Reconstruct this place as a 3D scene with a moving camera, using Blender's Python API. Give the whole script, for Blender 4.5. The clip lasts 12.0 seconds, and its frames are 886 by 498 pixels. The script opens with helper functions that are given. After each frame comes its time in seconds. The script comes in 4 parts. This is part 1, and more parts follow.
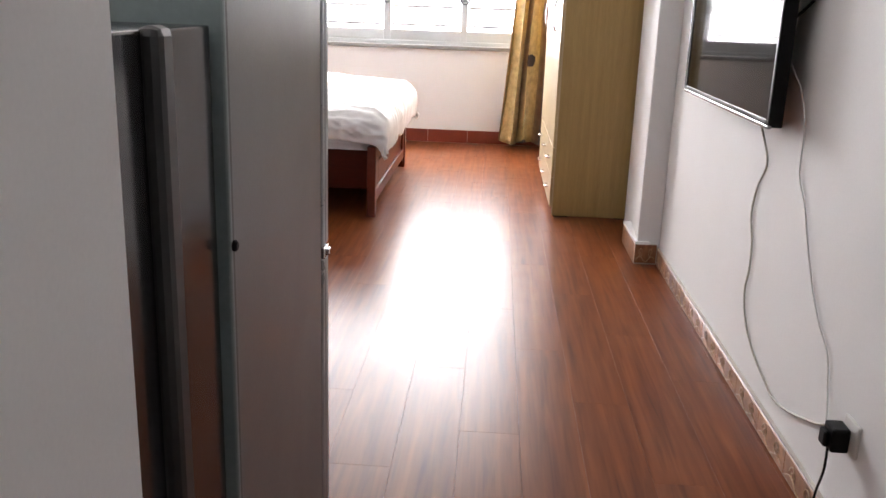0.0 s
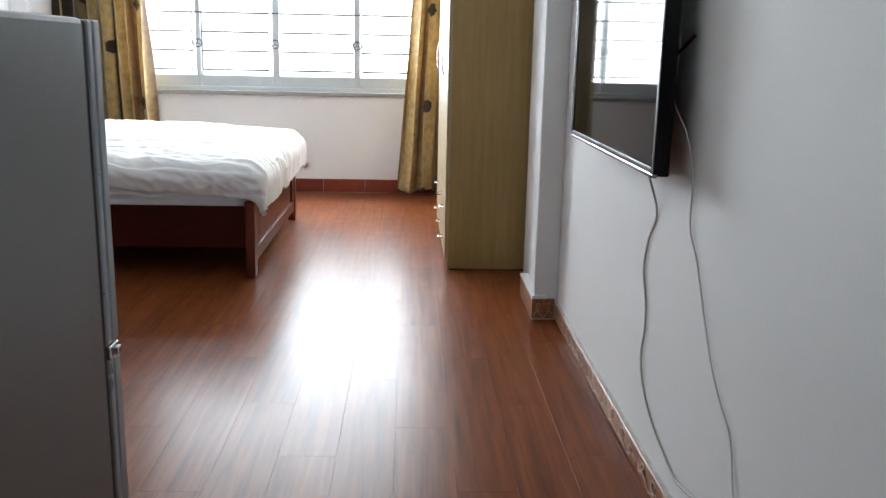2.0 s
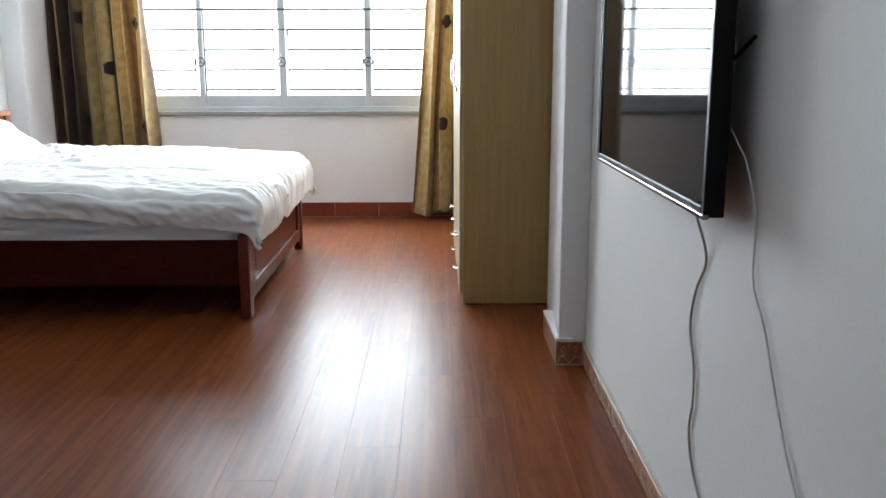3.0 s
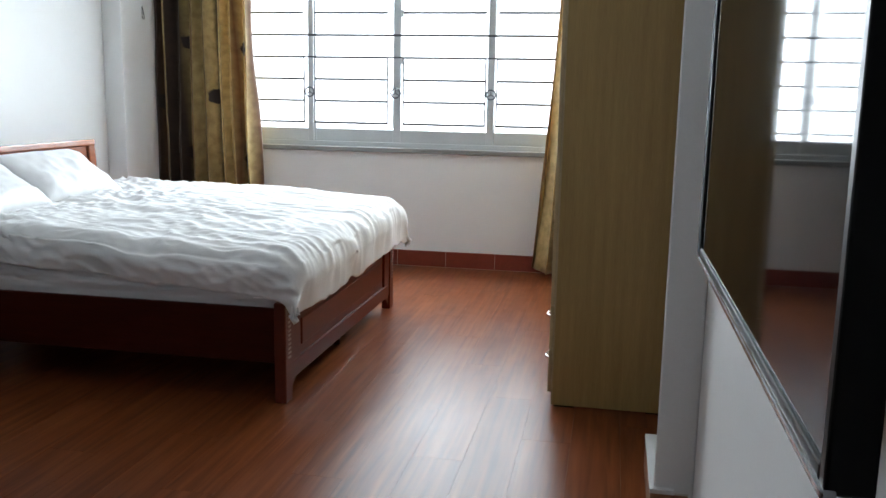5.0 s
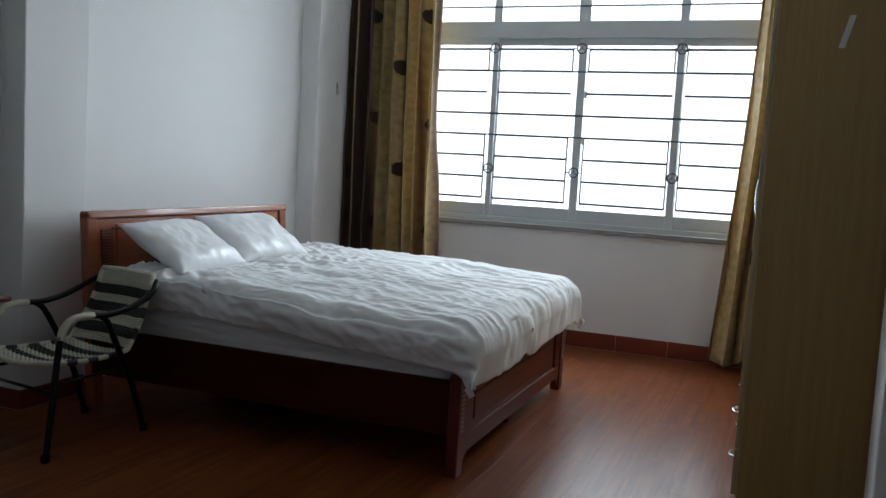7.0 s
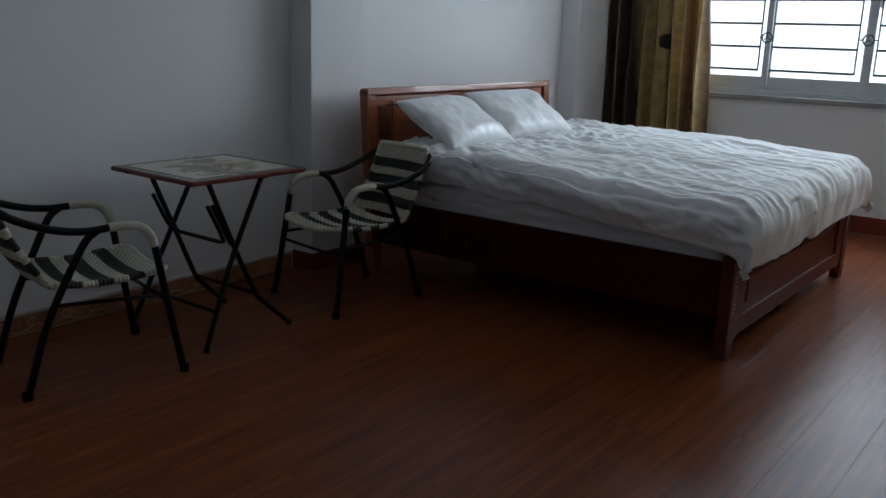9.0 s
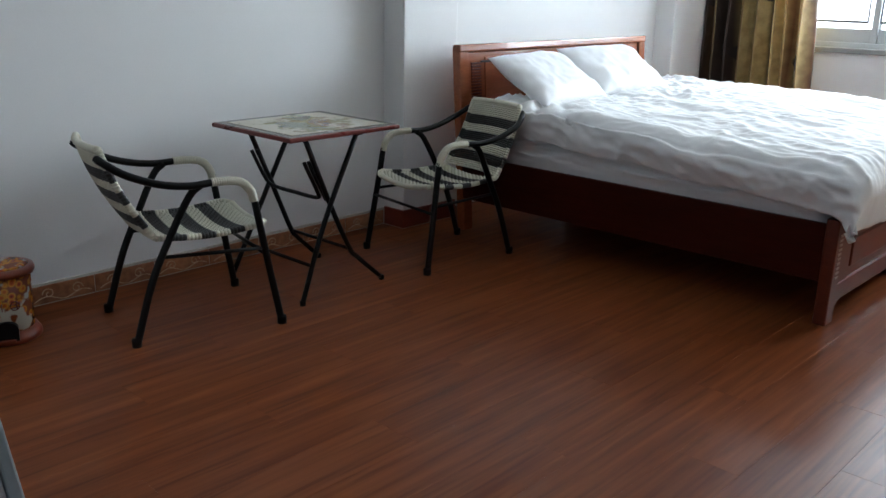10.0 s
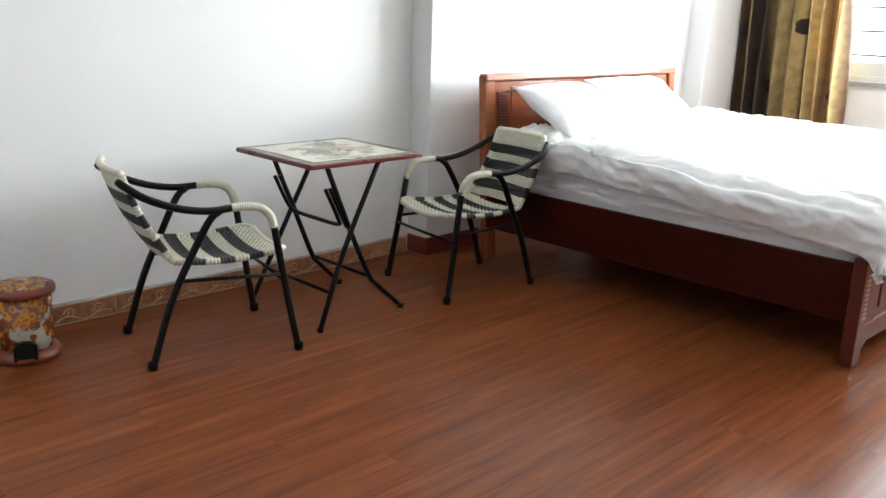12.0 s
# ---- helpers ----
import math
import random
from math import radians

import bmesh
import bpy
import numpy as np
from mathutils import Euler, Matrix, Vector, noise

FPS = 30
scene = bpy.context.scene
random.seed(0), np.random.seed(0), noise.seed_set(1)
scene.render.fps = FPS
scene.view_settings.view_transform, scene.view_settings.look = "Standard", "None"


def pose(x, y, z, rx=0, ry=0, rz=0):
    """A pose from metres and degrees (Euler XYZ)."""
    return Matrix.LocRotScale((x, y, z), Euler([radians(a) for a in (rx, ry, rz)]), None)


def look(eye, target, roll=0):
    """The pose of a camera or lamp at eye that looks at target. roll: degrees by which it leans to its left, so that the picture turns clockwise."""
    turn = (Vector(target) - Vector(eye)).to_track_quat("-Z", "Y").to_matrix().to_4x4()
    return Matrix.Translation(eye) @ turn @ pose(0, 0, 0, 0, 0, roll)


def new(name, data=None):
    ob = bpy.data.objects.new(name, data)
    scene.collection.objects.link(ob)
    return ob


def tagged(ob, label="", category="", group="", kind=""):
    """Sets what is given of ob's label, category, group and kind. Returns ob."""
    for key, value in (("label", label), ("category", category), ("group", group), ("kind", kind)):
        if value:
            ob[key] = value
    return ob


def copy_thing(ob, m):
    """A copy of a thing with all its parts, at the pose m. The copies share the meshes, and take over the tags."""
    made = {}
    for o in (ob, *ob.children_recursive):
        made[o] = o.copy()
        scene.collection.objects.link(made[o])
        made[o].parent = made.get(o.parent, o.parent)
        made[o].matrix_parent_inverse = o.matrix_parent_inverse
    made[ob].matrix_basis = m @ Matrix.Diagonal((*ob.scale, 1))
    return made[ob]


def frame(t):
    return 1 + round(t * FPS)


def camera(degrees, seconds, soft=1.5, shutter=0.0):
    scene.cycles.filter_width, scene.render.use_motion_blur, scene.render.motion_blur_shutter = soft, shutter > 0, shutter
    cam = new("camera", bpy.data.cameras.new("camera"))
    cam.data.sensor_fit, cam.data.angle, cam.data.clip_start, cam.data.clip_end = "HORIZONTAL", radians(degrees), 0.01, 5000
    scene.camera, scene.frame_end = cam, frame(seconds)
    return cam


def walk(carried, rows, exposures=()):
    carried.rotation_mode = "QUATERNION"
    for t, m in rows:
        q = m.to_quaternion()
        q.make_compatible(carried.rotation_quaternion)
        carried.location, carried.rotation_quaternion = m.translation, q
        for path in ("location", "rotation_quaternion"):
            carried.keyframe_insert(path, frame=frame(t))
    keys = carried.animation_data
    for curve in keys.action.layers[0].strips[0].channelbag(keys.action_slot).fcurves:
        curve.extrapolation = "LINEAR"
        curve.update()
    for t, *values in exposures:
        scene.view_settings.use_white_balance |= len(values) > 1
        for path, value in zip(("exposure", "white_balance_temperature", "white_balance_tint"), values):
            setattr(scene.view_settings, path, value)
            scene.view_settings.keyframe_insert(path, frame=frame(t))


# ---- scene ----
cam = camera(53.8, 12.0)
PATH = [
    (0, (0.48, 0.149, 1.341), (0.38, 2.072, 0.799), 2.0),
    (0.5, (0.515, 0.175, 1.27), (0.486, 2.063, 0.613), 0.8),
    (1, (0.596, 0.237, 1.285), (0.612, 2.107, 0.575), -0.3),
    (1.5, (0.624, 0.295, 1.304), (0.678, 2.212, 0.738), 0.3),
    (2, (0.652, 0.527, 1.327), (0.732, 2.477, 0.888), 1.2),
    (2.5, (0.692, 0.766, 1.333), (0.793, 2.718, 0.913), -0.6),
    (2.7, (0.715, 0.87, 1.329), (0.778, 2.827, 0.92), -0.5),
    (4.5, (0.982, 1.899, 1.32), (0.89, 3.854, 0.909), -0.1),
    (5, (1.116, 2.082, 1.355), (0.743, 4.017, 1.01), 1.1),
    (5.5, (1.136, 2.121, 1.362), (0.785, 4.075, 1.119), 1.3),
    (6, (1.139, 2.123, 1.347), (0.684, 4.06, 1.144), 1.6),
    (6.5, (1.081, 2.066, 1.366), (0.494, 3.968, 1.171), 2.3),
    (7, (1.002, 2.075, 1.351), (0.275, 3.929, 1.166), 3.3),
    (7.2, (0.937, 2.021, 1.347), (0.152, 3.851, 1.161), 3.6),
    (8.8, (0.931, 2.033, 1.361), (-0.231, 3.601, 0.921), 2.2),
    (9, (0.936, 2.039, 1.325), (-0.249, 3.578, 0.846), 1.8),
    (9.5, (0.945, 2.04, 1.327), (-0.277, 3.514, 0.751), 1.1),
    (10, (0.918, 2.013, 1.324), (-0.395, 3.407, 0.748), 1.1),
    (10.5, (0.918, 1.996, 1.316), (-0.485, 3.304, 0.748), 1.3),
    (11, (0.909, 2.002, 1.313), (-0.508, 3.301, 0.76), 2.1),
    (11.5, (0.909, 2.014, 1.331), (-0.511, 3.313, 0.789), 1.9),
    (12, (0.934, 2.066, 1.343), (-0.441, 3.42, 0.818), 1.9),
]
EXPOSURES = [(0.0, 2.05, 7000, 22), (0.5, 1.6, 6700, 20), (1.0, 1.45, 6500, 18), (1.5, 1.6, 6400, 15), (2.5, 1.5, 6200, 10), (4.5, 1.0, 6150, 10), (5.5, 0.75, 6150, 9), (6.5, 0.2, 6050, 9),
             (7.0, -0.1, 6000, 9), (8.8, -0.65, 5800, 9), (9.5, 0.4, 5800, 9), (10.0, 1.05, 5950, 9), (10.5, 1.5, 6100, 9), (11.5, 2.1, 6350, 10), (12.0, 2.25, 6450, 10)]
walk(cam, [(t, look(eye, target, roll)) for t, eye, target, roll in PATH], EXPOSURES)

# ---------------------------------------------------------------- light
world = bpy.data.worlds.new("world")
scene.world = world
world.use_nodes = True
sky = world.node_tree.nodes.new("ShaderNodeTexSky")
sky.sky_type = "NISHITA"
sky.sun_disc = False
sky.sun_elevation, sky.sun_rotation = radians(40), radians(10)
world.node_tree.links.new(sky.outputs[0], world.node_tree.nodes["Background"].inputs[0])
world.node_tree.nodes["Background"].inputs[1].default_value = 0.05

# overcast sky in the window's opening
glow = new("window_daylight", bpy.data.lights.new("window_daylight", "AREA"))
glow.data.shape, glow.data.size, glow.data.size_y = "RECTANGLE", 3.4, 2.5
glow.data.energy, glow.data.color = 260, (0.87, 0.96, 1.0)
glow.matrix_world = look((-0.575, 9.72, 2.10), (-0.575, 4.72, 0.40))


# ---------------------------------------------------------------- materials
def nodes_of(name):
    m = bpy.data.materials.new(name)
    m.use_nodes = True
    nt = m.node_tree
    return m, nt, nt.nodes["Principled BSDF"]


def add(nt, kind, **inputs):
    n = nt.nodes.new(kind)
    for k, v in inputs.items():
        n.inputs[k.replace("_", " ")].default_value = v
    return n


def ramp(nt, fac, stops):
    r = nt.nodes.new("ShaderNodeValToRGB")
    while len(r.color_ramp.elements) < len(stops):
        r.color_ramp.elements.new(0.5)
    for e, (p, c) in zip(r.color_ramp.elements, stops):
        e.position, e.color = p, (*c, 1)
    nt.links.new(fac, r.inputs[0])
    return r


def surface(name, light, dark, rough=0.6, metal=0.0, scale=4.0, fine=60.0, bump=0.1, stretch=(1, 1, 1), spec=0.5, coat=0.0,
            random_shift=0.0, rough_var=0.08, depth=0.002, sheen=0.0):
    """A material with colour variation at two scales, uneven gloss and fine relief."""
    m, nt, b = nodes_of(name)
    ln = nt.links.new
    tc = nt.nodes.new("ShaderNodeTexCoord")
    mp = nt.nodes.new("ShaderNodeMapping")
    mp.inputs["Scale"].default_value = stretch
    ln(tc.outputs["Object"], mp.inputs[0])
    vec = mp.outputs[0]
    info = nt.nodes.new("ShaderNodeObjectInfo")
    if random_shift:
        sc = nt.nodes.new("ShaderNodeVectorMath")
        sc.operation = "MULTIPLY_ADD"
        ln(info.outputs["Random"], sc.inputs[0])
        sc.inputs[1].default_value = (37, 53, 71)
        ln(vec, sc.inputs[2])
        vec = sc.outputs[0]
    a = add(nt, "ShaderNodeTexNoise", Scale=scale, Detail=6.0, Roughness=0.6)
    f = add(nt, "ShaderNodeTexNoise", Scale=fine, Detail=4.0)
    ln(vec, a.inputs["Vector"]), ln(vec, f.inputs["Vector"])
    mix = nt.nodes.new("ShaderNodeMix")
    mix.inputs[0].default_value = 0.4
    ln(a.outputs[0], mix.inputs[2]), ln(f.outputs[0], mix.inputs[3])
    val = mix.outputs[0]
    if random_shift:
        ma = nt.nodes.new("ShaderNodeMath")
        ma.operation = "MULTIPLY_ADD"
        ln(info.outputs["Random"], ma.inputs[0])
        ma.inputs[1].default_value = random_shift
        ln(val, ma.inputs[2])
        sub = nt.nodes.new("ShaderNodeMath")
        sub.operation = "SUBTRACT"
        ln(ma.outputs[0], sub.inputs[0])
        sub.inputs[1].default_value = random_shift / 2
        val = sub.outputs[0]
    r = ramp(nt, val, [(0.28, dark), (0.72, light)])
    ln(r.outputs[0], b.inputs["Base Color"])
    rr = nt.nodes.new("ShaderNodeMapRange")
    rr.inputs["To Min"].default_value, rr.inputs["To Max"].default_value = max(0.02, rough - rough_var), min(1, rough + rough_var)
    rr.inputs["From Min"].default_value, rr.inputs["From Max"].default_value = 0.3, 0.7
    ln(a.outputs[0], rr.inputs[0]), ln(rr.outputs[0], b.inputs["Roughness"])
    b.inputs["Metallic"].default_value = metal
    b.inputs["Specular IOR Level"].default_value = spec
    b.inputs["Coat Weight"].default_value = coat
    b.inputs["Sheen Weight"].default_value = sheen
    if bump:
        bp = add(nt, "ShaderNodeBump", Strength=bump, Distance=depth)
        ln(mix.outputs[0], bp.inputs["Height"]), ln(bp.outputs[0], b.inputs["Normal"])
    return m


M_WALL = surface("white_wall_paint", (0.80, 0.80, 0.79), (0.73, 0.735, 0.73), 0.75, scale=1.2, fine=140, bump=0.25)
M_CEIL = surface("ceiling_paint", (0.82, 0.82, 0.81), (0.77, 0.77, 0.76), 0.85, scale=1.5, fine=120, bump=0.2)
M_SLAB = surface("screed", (0.10, 0.06, 0.045), (0.06, 0.04, 0.03), 0.9)
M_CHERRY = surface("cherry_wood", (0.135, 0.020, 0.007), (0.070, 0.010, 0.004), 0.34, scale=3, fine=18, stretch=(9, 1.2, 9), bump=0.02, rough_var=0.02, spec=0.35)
# the same cherry along the rails, with the bed side's shade in its colour
M_CHERRY_SHADED = surface("cherry_wood_lengthwise_shaded", (0.055, 0.0062, 0.0021), (0.028, 0.0034, 0.0014), 0.42, scale=3, fine=18, stretch=(1.2, 9, 9), bump=0.02, rough_var=0.02, spec=0.10)
M_HEAD = surface("varnished_orange_wood", (0.36, 0.115, 0.045), (0.22, 0.058, 0.024), 0.2, scale=3, fine=18, stretch=(9, 1.2, 9), bump=0.02, coat=0.4, rough_var=0.02)
M_OAK = surface("oak_laminate", (0.43, 0.295, 0.11), (0.27, 0.172, 0.058), 0.42, scale=2.2, fine=22, stretch=(16, 16, 0.7), bump=0.05)
M_OAKEDGE = surface("pale_oak_edging", (0.50, 0.40, 0.23), (0.40, 0.30, 0.16), 0.35, scale=2, fine=20, stretch=(14, 14, 0.8), bump=0.04)
M_BLACK = surface("black_enamel", (0.006, 0.006, 0.007), (0.003, 0.003, 0.0035), 0.35, spec=0.2, scale=12, fine=90, bump=0.05)
M_DARKPLASTIC = surface("black_plastic", (0.006, 0.006, 0.007), (0.0035, 0.0035, 0.004), 0.4, spec=0.12, scale=20, fine=200, bump=0.08)
M_SCREEN = surface("screen_glass", (0.006, 0.006, 0.008), (0.004, 0.004, 0.005), 0.04, scale=1, fine=3, bump=0, rough_var=0.01, spec=0.05)
M_SCREEN.node_tree.nodes["Principled BSDF"].inputs["Specular Tint"].default_value = (0.72, 0.88, 1.0, 1)
M_CHROME = surface("chrome", (0.75, 0.75, 0.77), (0.6, 0.6, 0.63), 0.16, metal=1.0, scale=8, fine=80, bump=0.03)
M_DARKCHROME = surface("dark_chrome", (0.30, 0.30, 0.31), (0.12, 0.12, 0.13), 0.2, metal=1.0, scale=14, fine=60, bump=0.1)
M_ALU = surface("white_aluminium", (0.54, 0.56, 0.565), (0.43, 0.45, 0.46), 0.42, scale=4, fine=90, bump=0.05)
M_SILL = surface("grey_stone_sill", (0.30, 0.30, 0.29), (0.19, 0.19, 0.18), 0.45, scale=9, fine=120, bump=0.1)
M_IRON = surface("grille_iron", (0.16, 0.17, 0.18), (0.08, 0.085, 0.09), 0.5, metal=0.6, scale=14, fine=120, bump=0.1)
M_DUVET = surface("white_cotton", (0.83, 0.83, 0.83), (0.76, 0.77, 0.78), 0.85, scale=3, fine=240, bump=0.25, sheen=0.2)
M_SHEET = surface("white_bed_sheet", (0.78, 0.78, 0.785), (0.70, 0.71, 0.72), 0.85, scale=4, fine=240, bump=0.25, stretch=(1, 1, 3))
M_REDTILE = surface("dark_red_tile", (0.23, 0.042, 0.022), (0.135, 0.024, 0.014), 0.33, scale=7, fine=50, bump=0.06, random_shift=0.25, rough_var=0.03)
M_BORDER = surface("brown_border_tile", (0.52, 0.25, 0.12), (0.10, 0.022, 0.009), 0.34, scale=7, fine=30, bump=0.06, random_shift=0.15, rough_var=0.03)
M_SCROLL = surface("cream_scroll", (0.62, 0.46, 0.32), (0.45, 0.28, 0.17), 0.3, scale=20, fine=80)
M_GROUT = surface("pale_grout", (0.60, 0.57, 0.52), (0.42, 0.38, 0.33), 0.85, scale=10, fine=80)
M_CREAM = surface("cream_woven_plastic", (0.70, 0.68, 0.55), (0.54, 0.52, 0.41), 0.5, scale=30, fine=240, bump=0.5, stretch=(1, 1, 1))
M_WEAVE = surface("black_woven_plastic", (0.030, 0.030, 0.028), (0.012, 0.012, 0.012), 0.5, scale=30, fine=240, bump=0.5)
M_FRIDGE = surface("grey_painted_steel", (0.20, 0.21, 0.215), (0.165, 0.17, 0.175), 0.36, scale=2, fine=120, bump=0.05, metal=0.25)
M_FRIDGEDOOR = surface("silver_painted_steel", (0.42, 0.46, 0.49), (0.36, 0.40, 0.43), 0.3, scale=2, fine=120, bump=0.04, metal=0.3)
M_RAIL = surface("pale_aluminium", (0.66, 0.70, 0.73), (0.56, 0.60, 0.63), 0.35, metal=0.3, scale=4, fine=90)
M_POST = surface("dark_grey_plastic", (0.022, 0.022, 0.024), (0.013, 0.013, 0.014), 0.45, scale=4, fine=90)
M_GREENGREY = surface("green_grey_plastic", (0.20, 0.25, 0.25), (0.15, 0.19, 0.19), 0.4, scale=6, fine=90)
M_LADDER = surface("blue_grey_metal", (0.34, 0.40, 0.42), (0.27, 0.32, 0.34), 0.38, metal=0.2, scale=5, fine=90, bump=0.05)
M_GASKET = surface("dark_gasket", (0.05, 0.04, 0.038), (0.025, 0.02, 0.02), 0.7, scale=12, fine=90)
M_GLOSSDARK = surface("dark_glossy_panel", (0.022, 0.022, 0.026), (0.014, 0.014, 0.016), 0.16, scale=3, fine=40, bump=0.02)
M_TERRA = surface("terracotta_plastic", (0.22, 0.042, 0.016), (0.13, 0.024, 0.010), 0.32, scale=8, fine=60)
M_CABLE = surface("grey_cable", (0.42, 0.42, 0.36), (0.30, 0.30, 0.25), 0.5, scale=20, fine=60)
M_CABLEW = surface("white_cable", (0.68, 0.68, 0.66), (0.55, 0.55, 0.53), 0.5, scale=20, fine=60)
M_SOCKET = surface("white_socket_plastic", (0.70, 0.69, 0.66), (0.60, 0.59, 0.56), 0.35, scale=8, fine=60)


def floor_wood():
    m, nt, b = nodes_of("red_brown_laminate")
    ln = nt.links.new
    tc, info = nt.nodes.new("ShaderNodeTexCoord"), nt.nodes.new("ShaderNodeObjectInfo")
    off = nt.nodes.new("ShaderNodeVectorMath")
    off.operation = "MULTIPLY_ADD"
    ln(info.outputs["Random"], off.inputs[0])
    off.inputs[1].default_value = (31, 47, 13)
    ln(tc.outputs["Object"], off.inputs[2])
    mp = nt.nodes.new("ShaderNodeMapping")
    mp.inputs["Scale"].default_value = (15, 0.75, 1)
    ln(off.outputs[0], mp.inputs[0])
    g = add(nt, "ShaderNodeTexNoise", Scale=2.0, Detail=2.0, Roughness=0.5, Distortion=0.25)
    ln(mp.outputs[0], g.inputs["Vector"])
    mp2 = nt.nodes.new("ShaderNodeMapping")
    mp2.inputs["Scale"].default_value = (38, 1.2, 1)
    ln(off.outputs[0], mp2.inputs[0])
    f = add(nt, "ShaderNodeTexNoise", Scale=1.3, Detail=1.0)
    ln(mp2.outputs[0], f.inputs["Vector"])
    mix = nt.nodes.new("ShaderNodeMix")
    mix.inputs[0].default_value = 0.25
    ln(g.outputs[0], mix.inputs[2]), ln(f.outputs[0], mix.inputs[3])
    ma = nt.nodes.new("ShaderNodeMath")
    ma.operation = "MULTIPLY_ADD"
    ln(info.outputs["Random"], ma.inputs[0])
    ma.inputs[1].default_value = 0.07
    ln(mix.outputs[0], ma.inputs[2])
    r = ramp(nt, ma.outputs[0], [(0.28, (0.110, 0.026, 0.009)), (0.46, (0.165, 0.044, 0.014)), (0.62, (0.205, 0.060, 0.019)), (0.82, (0.26, 0.086, 0.029))])
    # sparse dark figure: short streaks along the board
    mp3 = nt.nodes.new("ShaderNodeMapping")
    mp3.inputs["Scale"].default_value = (34, 1.7, 1)
    ln(off.outputs[0], mp3.inputs[0])
    fig = add(nt, "ShaderNodeTexNoise", Scale=1.2, Detail=3.0, Roughness=0.55, Distortion=0.5)
    ln(mp3.outputs[0], fig.inputs["Vector"])
    streak = ramp(nt, fig.outputs[0], [(0.50, (1, 1, 1)), (0.74, (0.66, 0.58, 0.56))])
    m1 = nt.nodes.new("ShaderNodeMix")
    m1.data_type, m1.blend_type = "RGBA", "MULTIPLY"
    m1.inputs[0].default_value = 1.0
    ln(r.outputs[0], m1.inputs[6]), ln(streak.outputs[0], m1.inputs[7]), ln(m1.outputs[2], b.inputs["Base Color"])
    # scuffed lacquer: gloss in patches a metre wide and small smears
    w = nt.nodes.new("ShaderNodeNewGeometry")
    s1 = add(nt, "ShaderNodeTexNoise", Scale=1.6, Detail=2.0, Roughness=0.5)
    s2 = add(nt, "ShaderNodeTexNoise", Scale=9.0, Detail=1.0, Roughness=0.5)
    ln(w.outputs["Position"], s1.inputs["Vector"]), ln(w.outputs["Position"], s2.inputs["Vector"])
    sm = nt.nodes.new("ShaderNodeMix")
    sm.inputs[0].default_value = 0.45
    ln(s1.outputs[0], sm.inputs[2]), ln(s2.outputs[0], sm.inputs[3])
    rr = nt.nodes.new("ShaderNodeMapRange")
    rr.inputs["From Min"].default_value, rr.inputs["From Max"].default_value = 0.35, 0.65
    rr.inputs["To Min"].default_value, rr.inputs["To Max"].default_value = 0.283, 0.345
    ln(sm.outputs[0], rr.inputs[0]), ln(rr.outputs[0], b.inputs["Roughness"])
    b.inputs["Specular IOR Level"].default_value = 0.11
    return m


